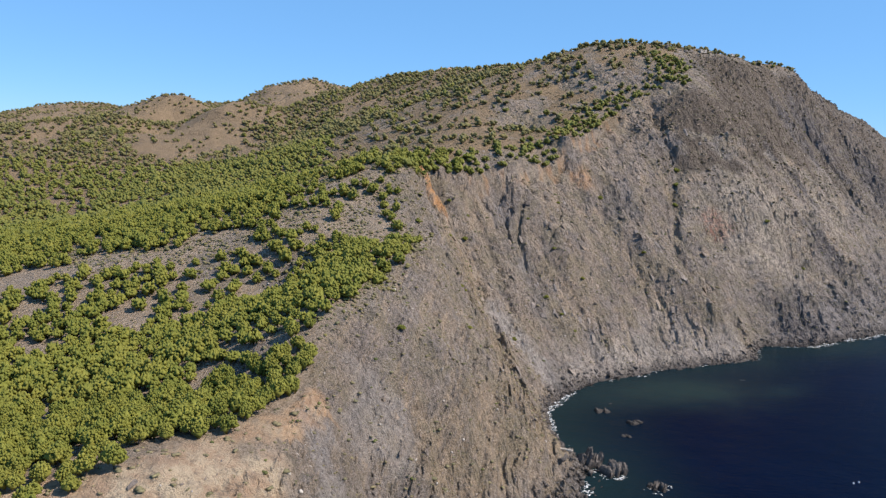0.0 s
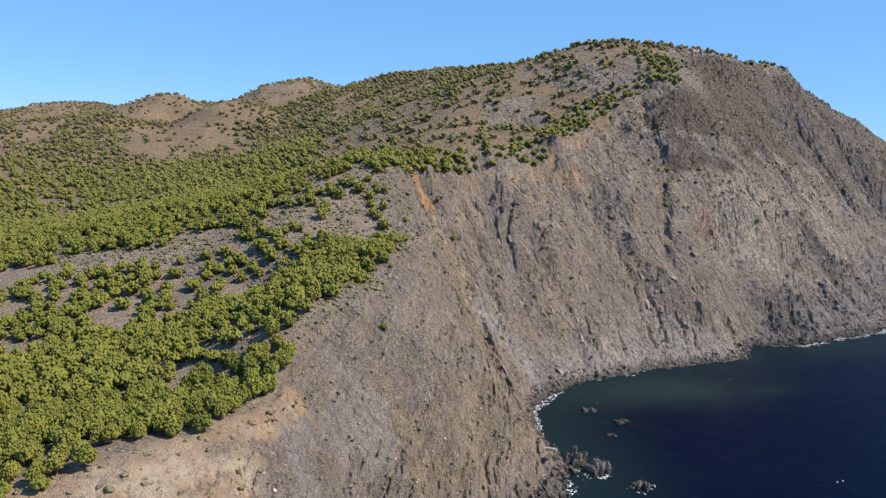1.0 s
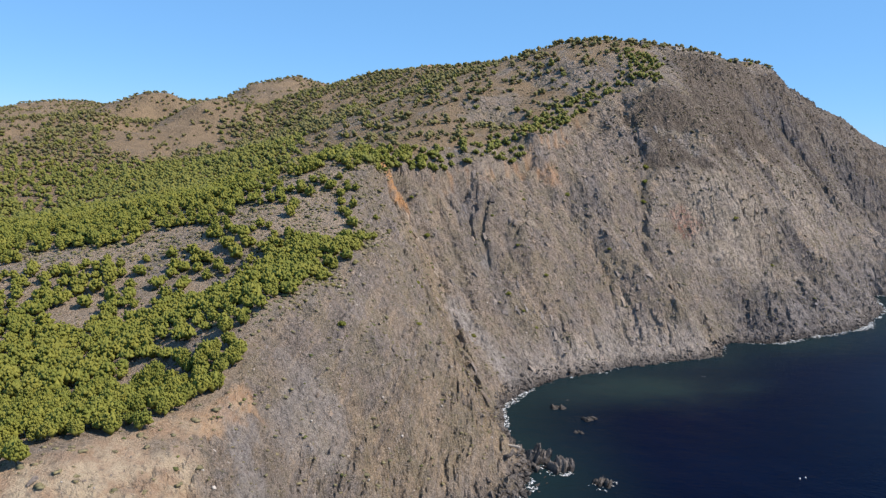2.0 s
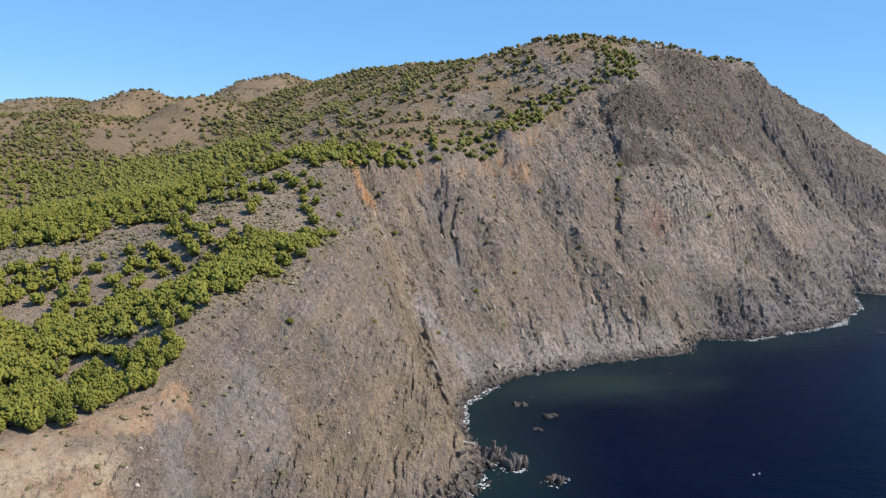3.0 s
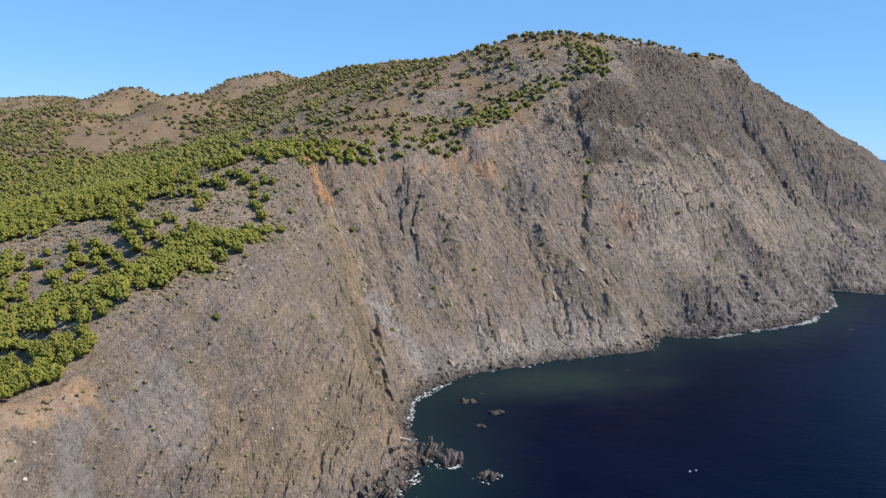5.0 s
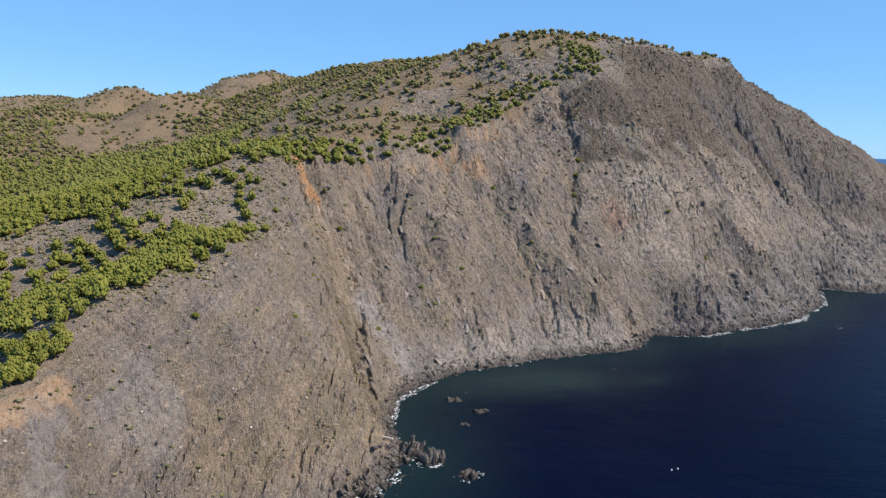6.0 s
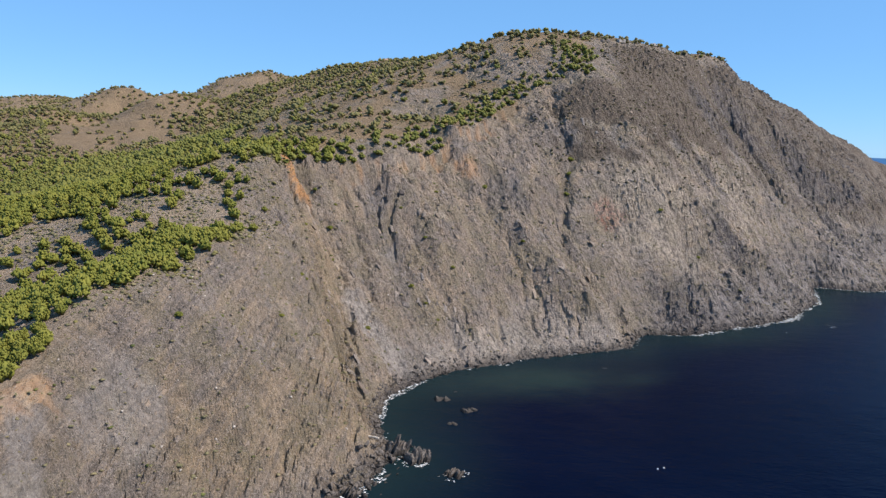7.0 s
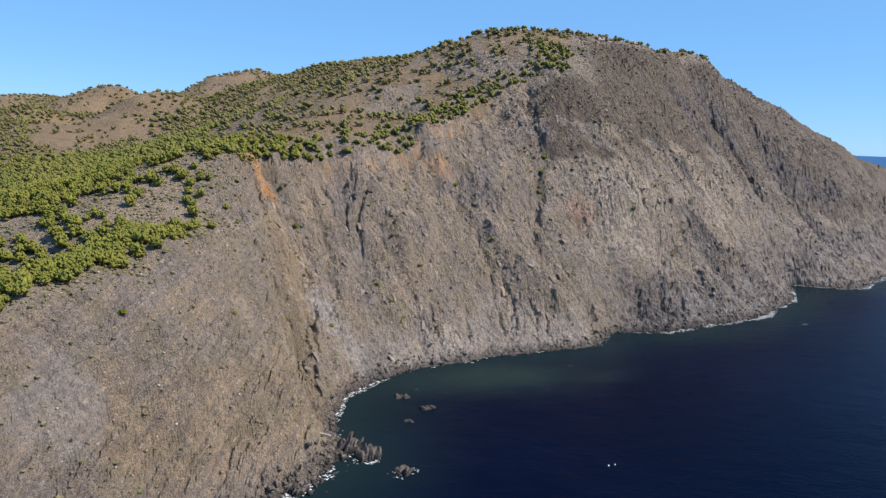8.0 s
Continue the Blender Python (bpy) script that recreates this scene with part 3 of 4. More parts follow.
HUB = (45.0, -70.0)
angles = np.radians(np.concatenate([np.linspace(-175, -42, 34), np.linspace(-40, 40, 760), np.linspace(42, 175, 34)]))
radii = np.concatenate([np.linspace(25, 185, 20), np.arange(190, 720, 1.0), np.arange(720, 1100, 2.6), np.arange(1100, 1800, 5.0), np.geomspace(1800, 4700, 30)])
ta, ra = np.meshgrid(angles, radii)
tx, ty = (HUB[0] + ra * np.sin(ta)).ravel(), (HUB[1] + ra * np.cos(ta)).ravel()
tz, slope, s_way, away = land(tx, ty)
cols = len(angles)
index = np.arange(len(tx)).reshape(len(radii), cols)
quads = np.stack([index[:-1, :-1], index[:-1, 1:], index[1:, 1:], index[1:, :-1]], -1).reshape(-1, 4)
quads = quads[:, ::-1]
quads = quads[tz[quads].max(axis=1) > -4.0]
used, flat = np.unique(quads, return_inverse=True)
gx, gy, gz = tx[used], ty[used], tz[used]
ground_mesh = array_mesh("ground", np.column_stack([gx, gy, gz]), flat.reshape(-1, 4), GROUND, False)
gs = slope[used]
ground_mesh.polygons.foreach_set("use_smooth", gs[flat.reshape(-1, 4)[:, 0]] < 0.35)
soil = step(0.62, 0.38, gs + 0.25 * fbm(gx / 20, gy / 20, 3, 41)) * step(15, 35, gz)
cream = 0.9 * step(16, 6, off_line(gx, gy, [(-95, 100), (-74, 126), (-52, 128), (-38, 140)]) + 5 * fbm(gx / 9, gy / 9, 3, 56))
rust = 0.6 * step(6, 2, off_line(gx, gy, [(-52, 140), (-43, 151), (-34, 166), (-28, 180)]) + 3 * fbm(gx / 6, gy / 6, 3, 57))
trails = step(2.6, 1.2, np.minimum(off_line(gx, gy, [(247, 688), (254, 708)]), off_line(gx, gy, [(258, 690), (263, 706)])) + wave(gx / 4, gy / 4, 70))
tan_flank = step(17, 4, off_line(gx, gy, [(14, 378), (24, 345), (33, 312), (42, 285), (46, 258)]) + 5 * fbm(gx / 9, gy / 9, 3, 58))
soil = soil * (1 - 0.9 * np.maximum(cream, rust)) * (1 - step(-2, 8, gx - np.interp(gy, RIM_Y, RIM_X)) * step(425, 440, gy))
soil = np.maximum(soil, step(640, 700, gy) * step(90, 60, gx))
rim_off = off_line(gx, gy, BROW)
scarp = step(11, 3, rim_off + 4 * fbm(gx / 6, gy / 6, 3, 60)) * step(-1, 2, gx - np.interp(gy, RIM_Y, RIM_X) + 3) * step(560, 520, gy)
add_value(ground_mesh, "soil", soil)
add_value(ground_mesh, "plateau", step(395, 370, gy + 10 * wave(gx / 25, gy / 25, 92)))
split = np.interp(gy, [434, 442, 455, 470, 490, 512, 560], [208, 186, 163, 156, 160, 168, 175]) + 12 * fbm(gx / 20, gy / 20, 3, 47)
add_value(ground_mesh, "grey", step(-4, 4, gx - split) * step(260, 200, gz))
add_value(ground_mesh, "brown", step(4, -4, gx - split) * step(-12, 10, gy - (402 - 2.6 * gx)))
add_value(ground_mesh, "cream", np.maximum(cream, 0.8 * rust))
add_value(ground_mesh, "along", s_way[used])
add_value(ground_mesh, "near", step(14, -14, gy - (402 - 2.6 * gx) + 8 * wave(gx / 14, gy / 14, 44)))
add_value(ground_mesh, "wet", step(4.0, 1.0, gz + 2.0 * wave(gx / 5, gy / 5, 43)))
add_value(ground_mesh, "oxide", np.clip(step(5, 1.5, off_line(gx, gy, [(-6, 397), (-2, 396), (2, 391)]) + 3 * fbm(gx / 5, gy / 5, 3, 59)) + 0.4 * blotch(gx, gy, gz, 95, 470, 100, 9, 4) + rust + 0.4 * scarp * step(0.0, 0.4, wave(gx / 7, gy / 7, 69)), 0, 1))
bands = sum(0.7 * step(1.3, 0.5, np.abs(gz + 1.2 * wave(gx / 9, gy / 9, 74) - np.interp(gx, bx_, bz_))) * step(-4, 2, gx - bx_[0]) * step(4, -2, gx - bx_[-1]) * step(-0.35, 0.1, wave(gx / 12, gy / 12, 75))
            for bx_, bz_ in (([239, 261, 282, 302], [36.8, 35.7, 32.4, 27]), ([250, 275, 290], [31.5, 28.8, 25])))
slab_pale = sum(0.8 * blotch(gx, gy, gz, cx, cy, cz, size, 80 + k) for k, (cx, cy, cz, size) in enumerate((
    (21, 385, 48, 4), (29, 367, 31, 4), (31, 297, 25, 6), (77, 426, 73, 5), (250, 530, 82, 9), (297, 558, 65, 8), (313, 607, 86, 9), (105, 380, 12, 8), (-3, 340, 72, 4))))
add_value(ground_mesh, "ochre", np.clip(0.85 * tan_flank + 0.7 * step(17, 5, off_line(gx, gy, [(4, 205), (22, 235), (36, 262), (40, 285)]) + 7 * fbm(gx / 10, gy / 10, 3, 76)), 0, 1))
add_value(ground_mesh, "scree", np.clip(step(11, 3, off_line(gx, gy, [(36, 366), (49, 351), (62, 340)]) + 6 * fbm(gx / 9, gy / 9, 3, 77)) + blotch(gx, gy, gz, 50, 405, 50, 6, 78)
          + 0.8 * step(6, 2, off_line(gx, gy, [(-27, 172), (-20, 160), (-14, 150)]) + 3 * fbm(gx / 6, gy / 6, 3, 79)) + 0.7 * blotch(gx, gy, gz, -12, 195, 42, 15, 90)
          + 0.75 * step(26, 8, gz + 9 * fbm(gx / 14, gy / 14, 3, 96)) * step(58, 75, gx) * step(192, 180, gx) * step(330, 345, gy), 0, 1))
add_value(ground_mesh, "red", blotch(gx, gy, gz, 193, 494, 71, 12, 7))
add_value(ground_mesh, "pale", np.clip(cream + trails + bands + slab_pale + 0.55 * scarp * step(-0.2, 0.3, wave(gx / 9, gy / 9, 68)) + 0.6 * blotch(gx, gy, gz, 225, 500, 80, 40, 9) + 0.6 * blotch(gx, gy, gz, 254, 495, 36, 14, 10)
          + 0.75 * blotch(gx, gy, gz, 563, 800, 75, 22, 12) + 0.75 * step(34, 50, gz) * step(105, 85, gz) * step(180, 215, gx) * step(400, 330, gx) * step(-0.2, 0.4, fbm(gx / 26, (gy + gz) / 26, 3, 53))
          + 0.5 * blotch(gx, gy, gz, -135, 309, 67, 16, 13) + 0.5 * blotch(gx, gy, gz, 14, 286, 44, 9, 14), 0, 1))
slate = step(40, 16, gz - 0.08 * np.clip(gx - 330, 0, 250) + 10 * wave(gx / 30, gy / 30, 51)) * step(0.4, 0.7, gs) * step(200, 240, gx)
crags = np.zeros_like(gx)
for cx, cy, size in CRAGS:
    crags = np.maximum(crags, step(1.15, 0.5, np.hypot(gx - cx, gy - cy) / size + 0.5 * fbm(gx / 10, (gy + gz) / 10, 3, 103)) * step(0.35, 0.6, gs))
    slate = np.maximum(slate, 0.9 * step(1.2, 0.4, np.hypot(gx - cx, gy - cy) / size + 0.45 * fbm(gx / 12, gy / 12, 3, 54)) * step(0.35, 0.6, gs))
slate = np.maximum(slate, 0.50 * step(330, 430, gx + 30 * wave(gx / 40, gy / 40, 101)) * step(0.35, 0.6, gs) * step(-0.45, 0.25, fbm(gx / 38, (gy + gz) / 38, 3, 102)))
slate = np.maximum(slate, 0.8 * blotch(gx, gy, gz, 88, 474, 110, 7, 15))
slate = np.maximum(slate, 0.6 * step(9, 2, off_line(gx + 5 * wave(gx / 12, gy / 12, 55), gy, [(48, 405), (58, 385), (66, 360), (62, 335)])))
heath = step(-0.18, 0.18, (gz - 98 - 0.10 * (450 - gx) * (gx < 450) + 0.26 * np.clip(gx - 330, 0, 230)) / 40 + 0.75 * fbm(gx / 34, (gy + gz) / 34, 4, 45, 0.65)) * step(-3, 10, gx - 12 - np.interp(gy, RIM_Y, RIM_X)) * step(100, 170, gx)
add_value(ground_mesh, "heath", heath * (1 - 0.85 * np.clip(slate, 0, 1)))
add_value(ground_mesh, "crags", crags * step(170, 200, gx))
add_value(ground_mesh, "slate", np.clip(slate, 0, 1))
ground = tagged(new("ground", ground_mesh), "dry coastal hillside breaking off in grey schist cliffs", "hillside", kind="structure")

# ---- sea ----
sea_r = np.concatenate([np.linspace(20, 180, 12), np.arange(190, 800, 7.0), np.geomspace(800, 4900, 60)])
sea_a = np.radians(np.linspace(-180, 180, 481))
sa, sr = np.meshgrid(sea_a, sea_r)
sx, sy = (HUB[0] + sr * np.sin(sa)).ravel(), (HUB[1] + sr * np.cos(sa)).ravel()
bed = lie(sx, sy)
si = np.arange(len(sx)).reshape(len(sea_r), len(sea_a))
sq = np.stack([si[:-1, :-1], si[1:, :-1], si[1:, 1:], si[:-1, 1:]], -1).reshape(-1, 4)
sq = sq[bed[sq].min(axis=1) < 8.0]
sused, sflat = np.unique(sq, return_inverse=True)
sea_mesh = array_mesh("water", np.column_stack([sx[sused], sy[sused], np.zeros(len(sused))]), sflat.reshape(-1, 4), SEA)
add_value(sea_mesh, "depth", np.clip(-bed[sused], 0, 60))
wx, wy = sx[sused], sy[sused]
add_value(sea_mesh, "silt", step(1.3, 0.0, np.hypot((wx - 122 - 0.7 * (wy - 348)) / 75, (wy - 348) / 30) + 0.3 * fbm(wx / 30, wy / 30, 3, 97)))
tagged(new("water", sea_mesh), "deep navy blue sea with small ripples", "sea", kind="structure")


# ---- foam ----
fs, fd = np.meshgrid(np.arange(leg_start[4], leg_start[-5], 0.5), np.arange(-12, 34, 0.5))
fshape = fs.shape
part_of = np.clip(np.searchsorted(leg_start, fs.ravel(), "right") - 1, 0, len(leg) - 1)
part_t = (fs.ravel() - leg_start[part_of]) / leg_length[part_of]
fx = shore[part_of, 0] + part_t * leg[part_of, 0] + fd.ravel() * out_x[part_of]
fy = shore[part_of, 1] + part_t * leg[part_of, 1] + fd.ravel() * out_y[part_of]
fz = land(fx, fy)[0]
SEA_ROCKS = [(82.8, 242.5, 4.6, 5.0), (80, 316.5, 4.4, 2.6), (91.5, 303.5, 4.2, 2.8), (84, 288.5, 2.7, 1.9), (61.5, 259, 5.8, 12.5), (69.5, 252.5, 5.6, 9.5), (48, 225.5, 4.8, 8.5), (166.5, 370, 1.6, 0.8), (86, 327, 1.3, 0.9)]
ring = np.full_like(fx, 99.0)
for rx, ry, size, high in [r for r in SEA_ROCKS if r[3] > 3]:
    ring = np.minimum(ring, np.hypot(fx - rx, fy - ry) - size)
surf = 0.6 * wave(fx / 16, fy / 16, 71) + 0.55 * wave(fx / 3.2, fy / 3.2, 72) + 0.5 * wave(fx / 1.2, fy / 1.2, 73)
surf = surf + 1.2 * step(-4.5, -1.0, fz) * np.exp(-((fx - 60) ** 2 + (fy - 310) ** 2) / 420) + 0.8 * np.exp(-((fx - 54) ** 2 + (fy - 232) ** 2) / 260) + 0.42 * step(215, 260, fx) + 0.5 * np.exp(-((fx - 330) ** 2 + (fy - 494) ** 2) / 900)
edge = step(-3.6, -1.2, fz) * step(0.6, 0.1, fz)
froth = (surf + 1.1 * np.maximum(edge, 1.02 * step(3.5, 0.8, ring) * (fz < 0)) > 1.38) & (fz < 0.4)
fi = np.arange(len(fx)).reshape(fshape)
fq = np.stack([fi[:-1, :-1], fi[:-1, 1:], fi[1:, 1:], fi[1:, :-1]], -1).reshape(-1, 4)
fq = fq[froth[fq].sum(axis=1) >= 3]
fused, fflat = np.unique(fq, return_inverse=True)
rng = np.random.default_rng(5)
fv = np.column_stack([fx[fused] + rng.uniform(-0.2, 0.2, len(fused)), fy[fused] + rng.uniform(-0.2, 0.2, len(fused)), 0.10 + 0.08 * rng.random(len(fused))])
tagged(new("sea_foam", array_mesh("sea_foam", fv, fflat.reshape(-1, 4), FOAM)), "broken white foam of waves along the rocky shore", "foam", kind="stuff")


# ---- plants ----
OCTA = np.array([(1, 0, 0), (0, 1, 0), (-1, 0, 0), (0, -1, 0), (0, 0, 1), (0, 0, -1)], float)
OCTA_FACES = np.array([(0, 1, 4), (1, 2, 4), (2, 3, 4), (3, 0, 4), (1, 0, 5), (2, 1, 5), (3, 2, 5), (0, 3, 5)])


def tufts(centres, sizes, rng, flat=0.75):
    """Ragged little clumps of needles at the given centres."""
    n = len(centres)
    shape = OCTA[None] * sizes[:, None, None] * rng.uniform(0.55, 1.45, (n, 6, 1)) + rng.normal(0, 0.16, (n, 6, 3)) * sizes[:, None, None]
    turn = rng.uniform(0, math.tau, n)
    c, s = np.cos(turn)[:, None], np.sin(turn)[:, None]
    x, y = shape[..., 0] * c - shape[..., 1] * s, shape[..., 0] * s + shape[..., 1] * c
    verts = np.stack([x, y, shape[..., 2] * flat], -1) + centres[:, None]
    return verts.reshape(-1, 3), (OCTA_FACES[None] + 6 * np.arange(n)[:, None, None]).reshape(-1, 3)


def crown_shape(seed, count, size, most=9):
    """A rounded, lumpy pine crown of unit radius, standing on z = 0."""
    rng = np.random.default_rng(seed)
    lumps = int(rng.integers(min(6, most - 2), most))
    a = np.arange(lumps) * 2.4 + rng.uniform(0, 6)
    out = np.sqrt((np.arange(lumps) + 0.2) / lumps) * 0.54
    centre = np.column_stack([out * np.cos(a), out * np.sin(a), 0.92 - 0.75 * out ** 1.6 + rng.uniform(-0.10, 0.10, lumps)])
    wide = rng.uniform(0.42, 0.58, lumps)
    pick = rng.integers(0, lumps, count)
    way = rng.normal(0, 1, (count, 3))
    way[:, 2] = np.abs(way[:, 2]) * 0.9 - 0.35
    way /= np.linalg.norm(way, axis=1)[:, None]
    spot = centre[pick] + way * (wide[pick] * rng.uniform(0.75, 1.02, count))[:, None]
    core, core_faces = tufts(centre - (0, 0, 0.1), wide * 0.95, rng, 0.9)
    verts, faces = tufts(spot, rng.uniform(0.75, 1.25, count) * size, rng)
    return np.vstack([core, verts]), np.vstack([core_faces, faces + len(core)])


def trunk_shape(seed, sides=6):
    """A tapered, slightly crooked trunk with three limbs, 1.1 high for a crown of unit radius."""
    rng = np.random.default_rng(seed)
    verts, faces = [], []

    def limb(points, radii):
        base = len(verts)
        for p, r in zip(points, radii):
            for k in range(sides):
                a = math.tau * k / sides
                verts.append((p[0] + r * math.cos(a), p[1] + r * math.sin(a), p[2]))
        for ring_no in range(len(points) - 1):
            for k in range(sides):
                a, b = base + ring_no * sides + k, base + ring_no * sides + (k + 1) % sides
                faces.append((a, b, b + sides, a + sides))

    lean = rng.uniform(-0.08, 0.08, 2)
    limb([(0, 0, -0.25), (lean[0] * 0.5, lean[1] * 0.5, 0.35), (lean[0], lean[1], 1.1)], (0.075, 0.055, 0.025))
    for k in range(3):
        a = 2.1 * k + rng.uniform(0, 1)
        limb([(lean[0] * 0.5, lean[1] * 0.5, 0.4), (0.3 * math.cos(a), 0.3 * math.sin(a), 0.75), (0.5 * math.cos(a), 0.5 * math.sin(a), 0.95)], (0.035, 0.025, 0.01))
    return np.array(verts), np.array(faces)


edge_line = np.array(sorted([(y, x) for x, y, z in CLIFF_TOP if y > 100] + [(678, 212), (724, 268), (770, 325), (830, 391)]))
BARE = [(-134, 305, 26, 12), (-95, 313, 20, 13), (-66, 277, 12, 11), (-172, 296, 16, 12), (-131, 238, 13, 8), (-88, 262, 10, 7), (-112, 262, 10, 7),
        (-45, 206, 6, 7), (-62, 330, 12, 12), (-48, 262, 6, 6), (-150, 265, 9, 7), (-280, 712, 16, 22), (-255, 690, 14, 12), (-100, 828, 22, 14), (18, 932, 44, 9)]


DALES = [[(-100, 640), (-140, 760), (-150, 900), (-110, 1060)], [(-330, 690), (-390, 850), (-470, 1050)]]


def wood(x, y):
    """How densely trees stand, 0 to 1."""
    ex = np.interp(y, edge_line[:, 0], edge_line[:, 1])
    inland = ex - x
    near = step(1.5, 4, inland) * step(430, 380, y)
    dense = near * (0.97 - 0.55 * step(0.1, 0.5, fbm(x / 38, y / 38, 3, 81)) * step(235, 265, y))
    dense = dense * (1 - 0.5 * step(1.1, 0.6, np.hypot((x + 105) / 75, (y - 298) / 30)))
    thin = step(300, 315, y) * step(75, 45, inland)
    dense = dense * (1 - 0.70 * thin)
    dense = np.maximum(dense, 0.95 * step(9, 3, np.abs(inland - 7)) * step(238, 250, y) * step(312, 306, y))
    behind = step(375, 400, y)
    hill = behind * (0.17 + 0.36 * step(-0.1, 0.5, fbm(x / 30, y / 30, 3, 83)))
    valley = behind * step(-45, -80, x + 0.12 * (y - 400)) * step(760, 560, y + 0.2 * (x + 200)) * (0.98 - 0.5 * step(0.2, 0.55, fbm(x / 60, y / 60, 3, 84)))
    brow = behind * step(570, 550, y) * step(16, 7, np.abs(inland - 10)) * 0.9
    grove = step(540, 552, y) * step(628, 612, y) * step(48, 34, inland) * step(2, 6, inland)
    far = step(640, 760, y) * (0.20 + 0.68 * step(-0.10, 0.45, fbm(x / 95, y / 95, 4, 85)))
    crest = step(15, 6, off_line(x, y, [(75, 850), (102, 760), (133, 662), (165, 645), (190, 660)])) * 0.6
    crest = np.maximum(crest, 0.5 * step(9, 4, off_line(x, y, [(225, 688), (268, 724), (325, 772), (391, 834)])))
    d = np.maximum.reduce([dense, hill * step(900, 640, y), valley, brow, far, crest, grove])
    d = d * (1 - 0.8 * step(75, 40, off_line(x, y, SPUR) + 20 * wave(x / 50, y / 50, 86)) * step(690, 740, y))
    for dale in DALES:
        d = np.maximum(d, 0.8 * step(48, 22, off_line(x, y, dale) + 14 * wave(x / 30, y / 30, 87)))
    skyline = 0.8 * step(40, 16, off_line(x, y, [(a, b) for a, b, c in CRESTS if b > 900 and a < 70]))
    d = np.maximum(d, skyline)
    for bx, by, rx, ry in BARE:
        d = d * step(0.7, 1.1, np.hypot((x - bx) / rx, (y - by) / ry))
    return d * (x < ex + 9 * step(600, 640, y))


def scatter(x0, x1, y0, y1, gap, seed):
    rng = np.random.default_rng(seed)
    px, py = np.meshgrid(np.arange(x0, x1, gap), np.arange(y0, y1, gap * 0.87))
    px = px + (np.arange(px.shape[0]) % 2)[:, None] * gap / 2
    px, py = px.ravel() + rng.uniform(-0.38, 0.38, px.size) * gap, py.ravel() + rng.uniform(-0.38, 0.38, px.size) * gap
    seen = np.abs(np.arctan2(px - HUB[0], py - HUB[1])) < radians(38.5)
    return px[seen], py[seen], rng


def spread(name, shapes, x, y, z, size, high, rng, material, label, category):
    """Many plants in one mesh."""
    all_verts, all_faces, base = [], [], 0
    kind = rng.integers(0, len(shapes), len(x))
    turn = rng.uniform(0, math.tau, len(x))
    for k, (verts, faces) in enumerate(shapes):
        m = np.nonzero(kind == k)[0]
        c, s = np.cos(turn[m])[:, None], np.sin(turn[m])[:, None]
        vx = (verts[:, 0] * c - verts[:, 1] * s) * size[m, None] + x[m, None]
        vy = (verts[:, 0] * s + verts[:, 1] * c) * size[m, None] + y[m, None]
        vz = verts[:, 2] * high[m, None] + z[m, None]
        all_verts.append(np.stack([vx, vy, vz], -1).reshape(-1, 3))
        all_faces.append((faces[None] + len(verts) * np.arange(len(m))[:, None, None]).reshape(-1, 3) + base)
        base += len(m) * len(verts)
    me = array_mesh(name, np.vstack(all_verts), np.vstack(all_faces), material, True)
    return tagged(new(name, me), label, category, kind="stuff")


near_x, near_y, rng = scatter(-330, 40, 105, 430, 4.7, 101)
keep = rng.random(len(near_x)) < wood(near_x, near_y)
near_x, near_y = near_x[keep], near_y[keep]
near_z, near_slope, *_ = land(near_x, near_y)
order = np.argsort(near_y - 0.35 * near_x)
near_x, near_y, near_z = near_x[order], near_y[order], near_z[order]
near_size = rng.uniform(2.2, 3.5, len(near_x)) * (0.85 + 0.2 * wave(near_x / 25, near_y / 25, 91))
SINGLE = 300
crowns = [array_mesh("crown", *crown_shape(200 + k, 260, 0.122, 11), PINE, True) for k in range(8)]
trunks = [array_mesh("trunk", *trunk_shape(220 + k), BARK) for k in range(4)]
patterns = []
for k in range(8):
    tree = tagged(new("pine_tree"), "bright green Aleppo pine with a rounded crown", "tree", "pines along the plateau")
    for name, me in (("trunk", trunks[k % 4]), ("crown", crowns[k])):
        new(name, me).parent = tree
    patterns.append(tree)
for i in range(SINGLE):
    size = near_size[i]
    m = pose(near_x[i], near_y[i], near_z[i] - 0.1, 0, 0, rng.uniform(0, 360))
    if i < 8:
        tree = patterns[i]
        tree.matrix_basis = m
    else:
        tree = copy_thing(patterns[i % 8], m)
    tree.scale = (size, size, size * rng.uniform(1.25, 1.6))
x, y, z, size = near_x[SINGLE:], near_y[SINGLE:], near_z[SINGLE:], near_size[SINGLE:]
spread("pine_wood", [crown_shape(240 + k, 44, 0.215) for k in range(10)], x, y, z - 0.2, size, size * rng.uniform(1.2, 1.6, len(x)), rng, PINE, "dense bright green pine wood on the plateau", "wood")

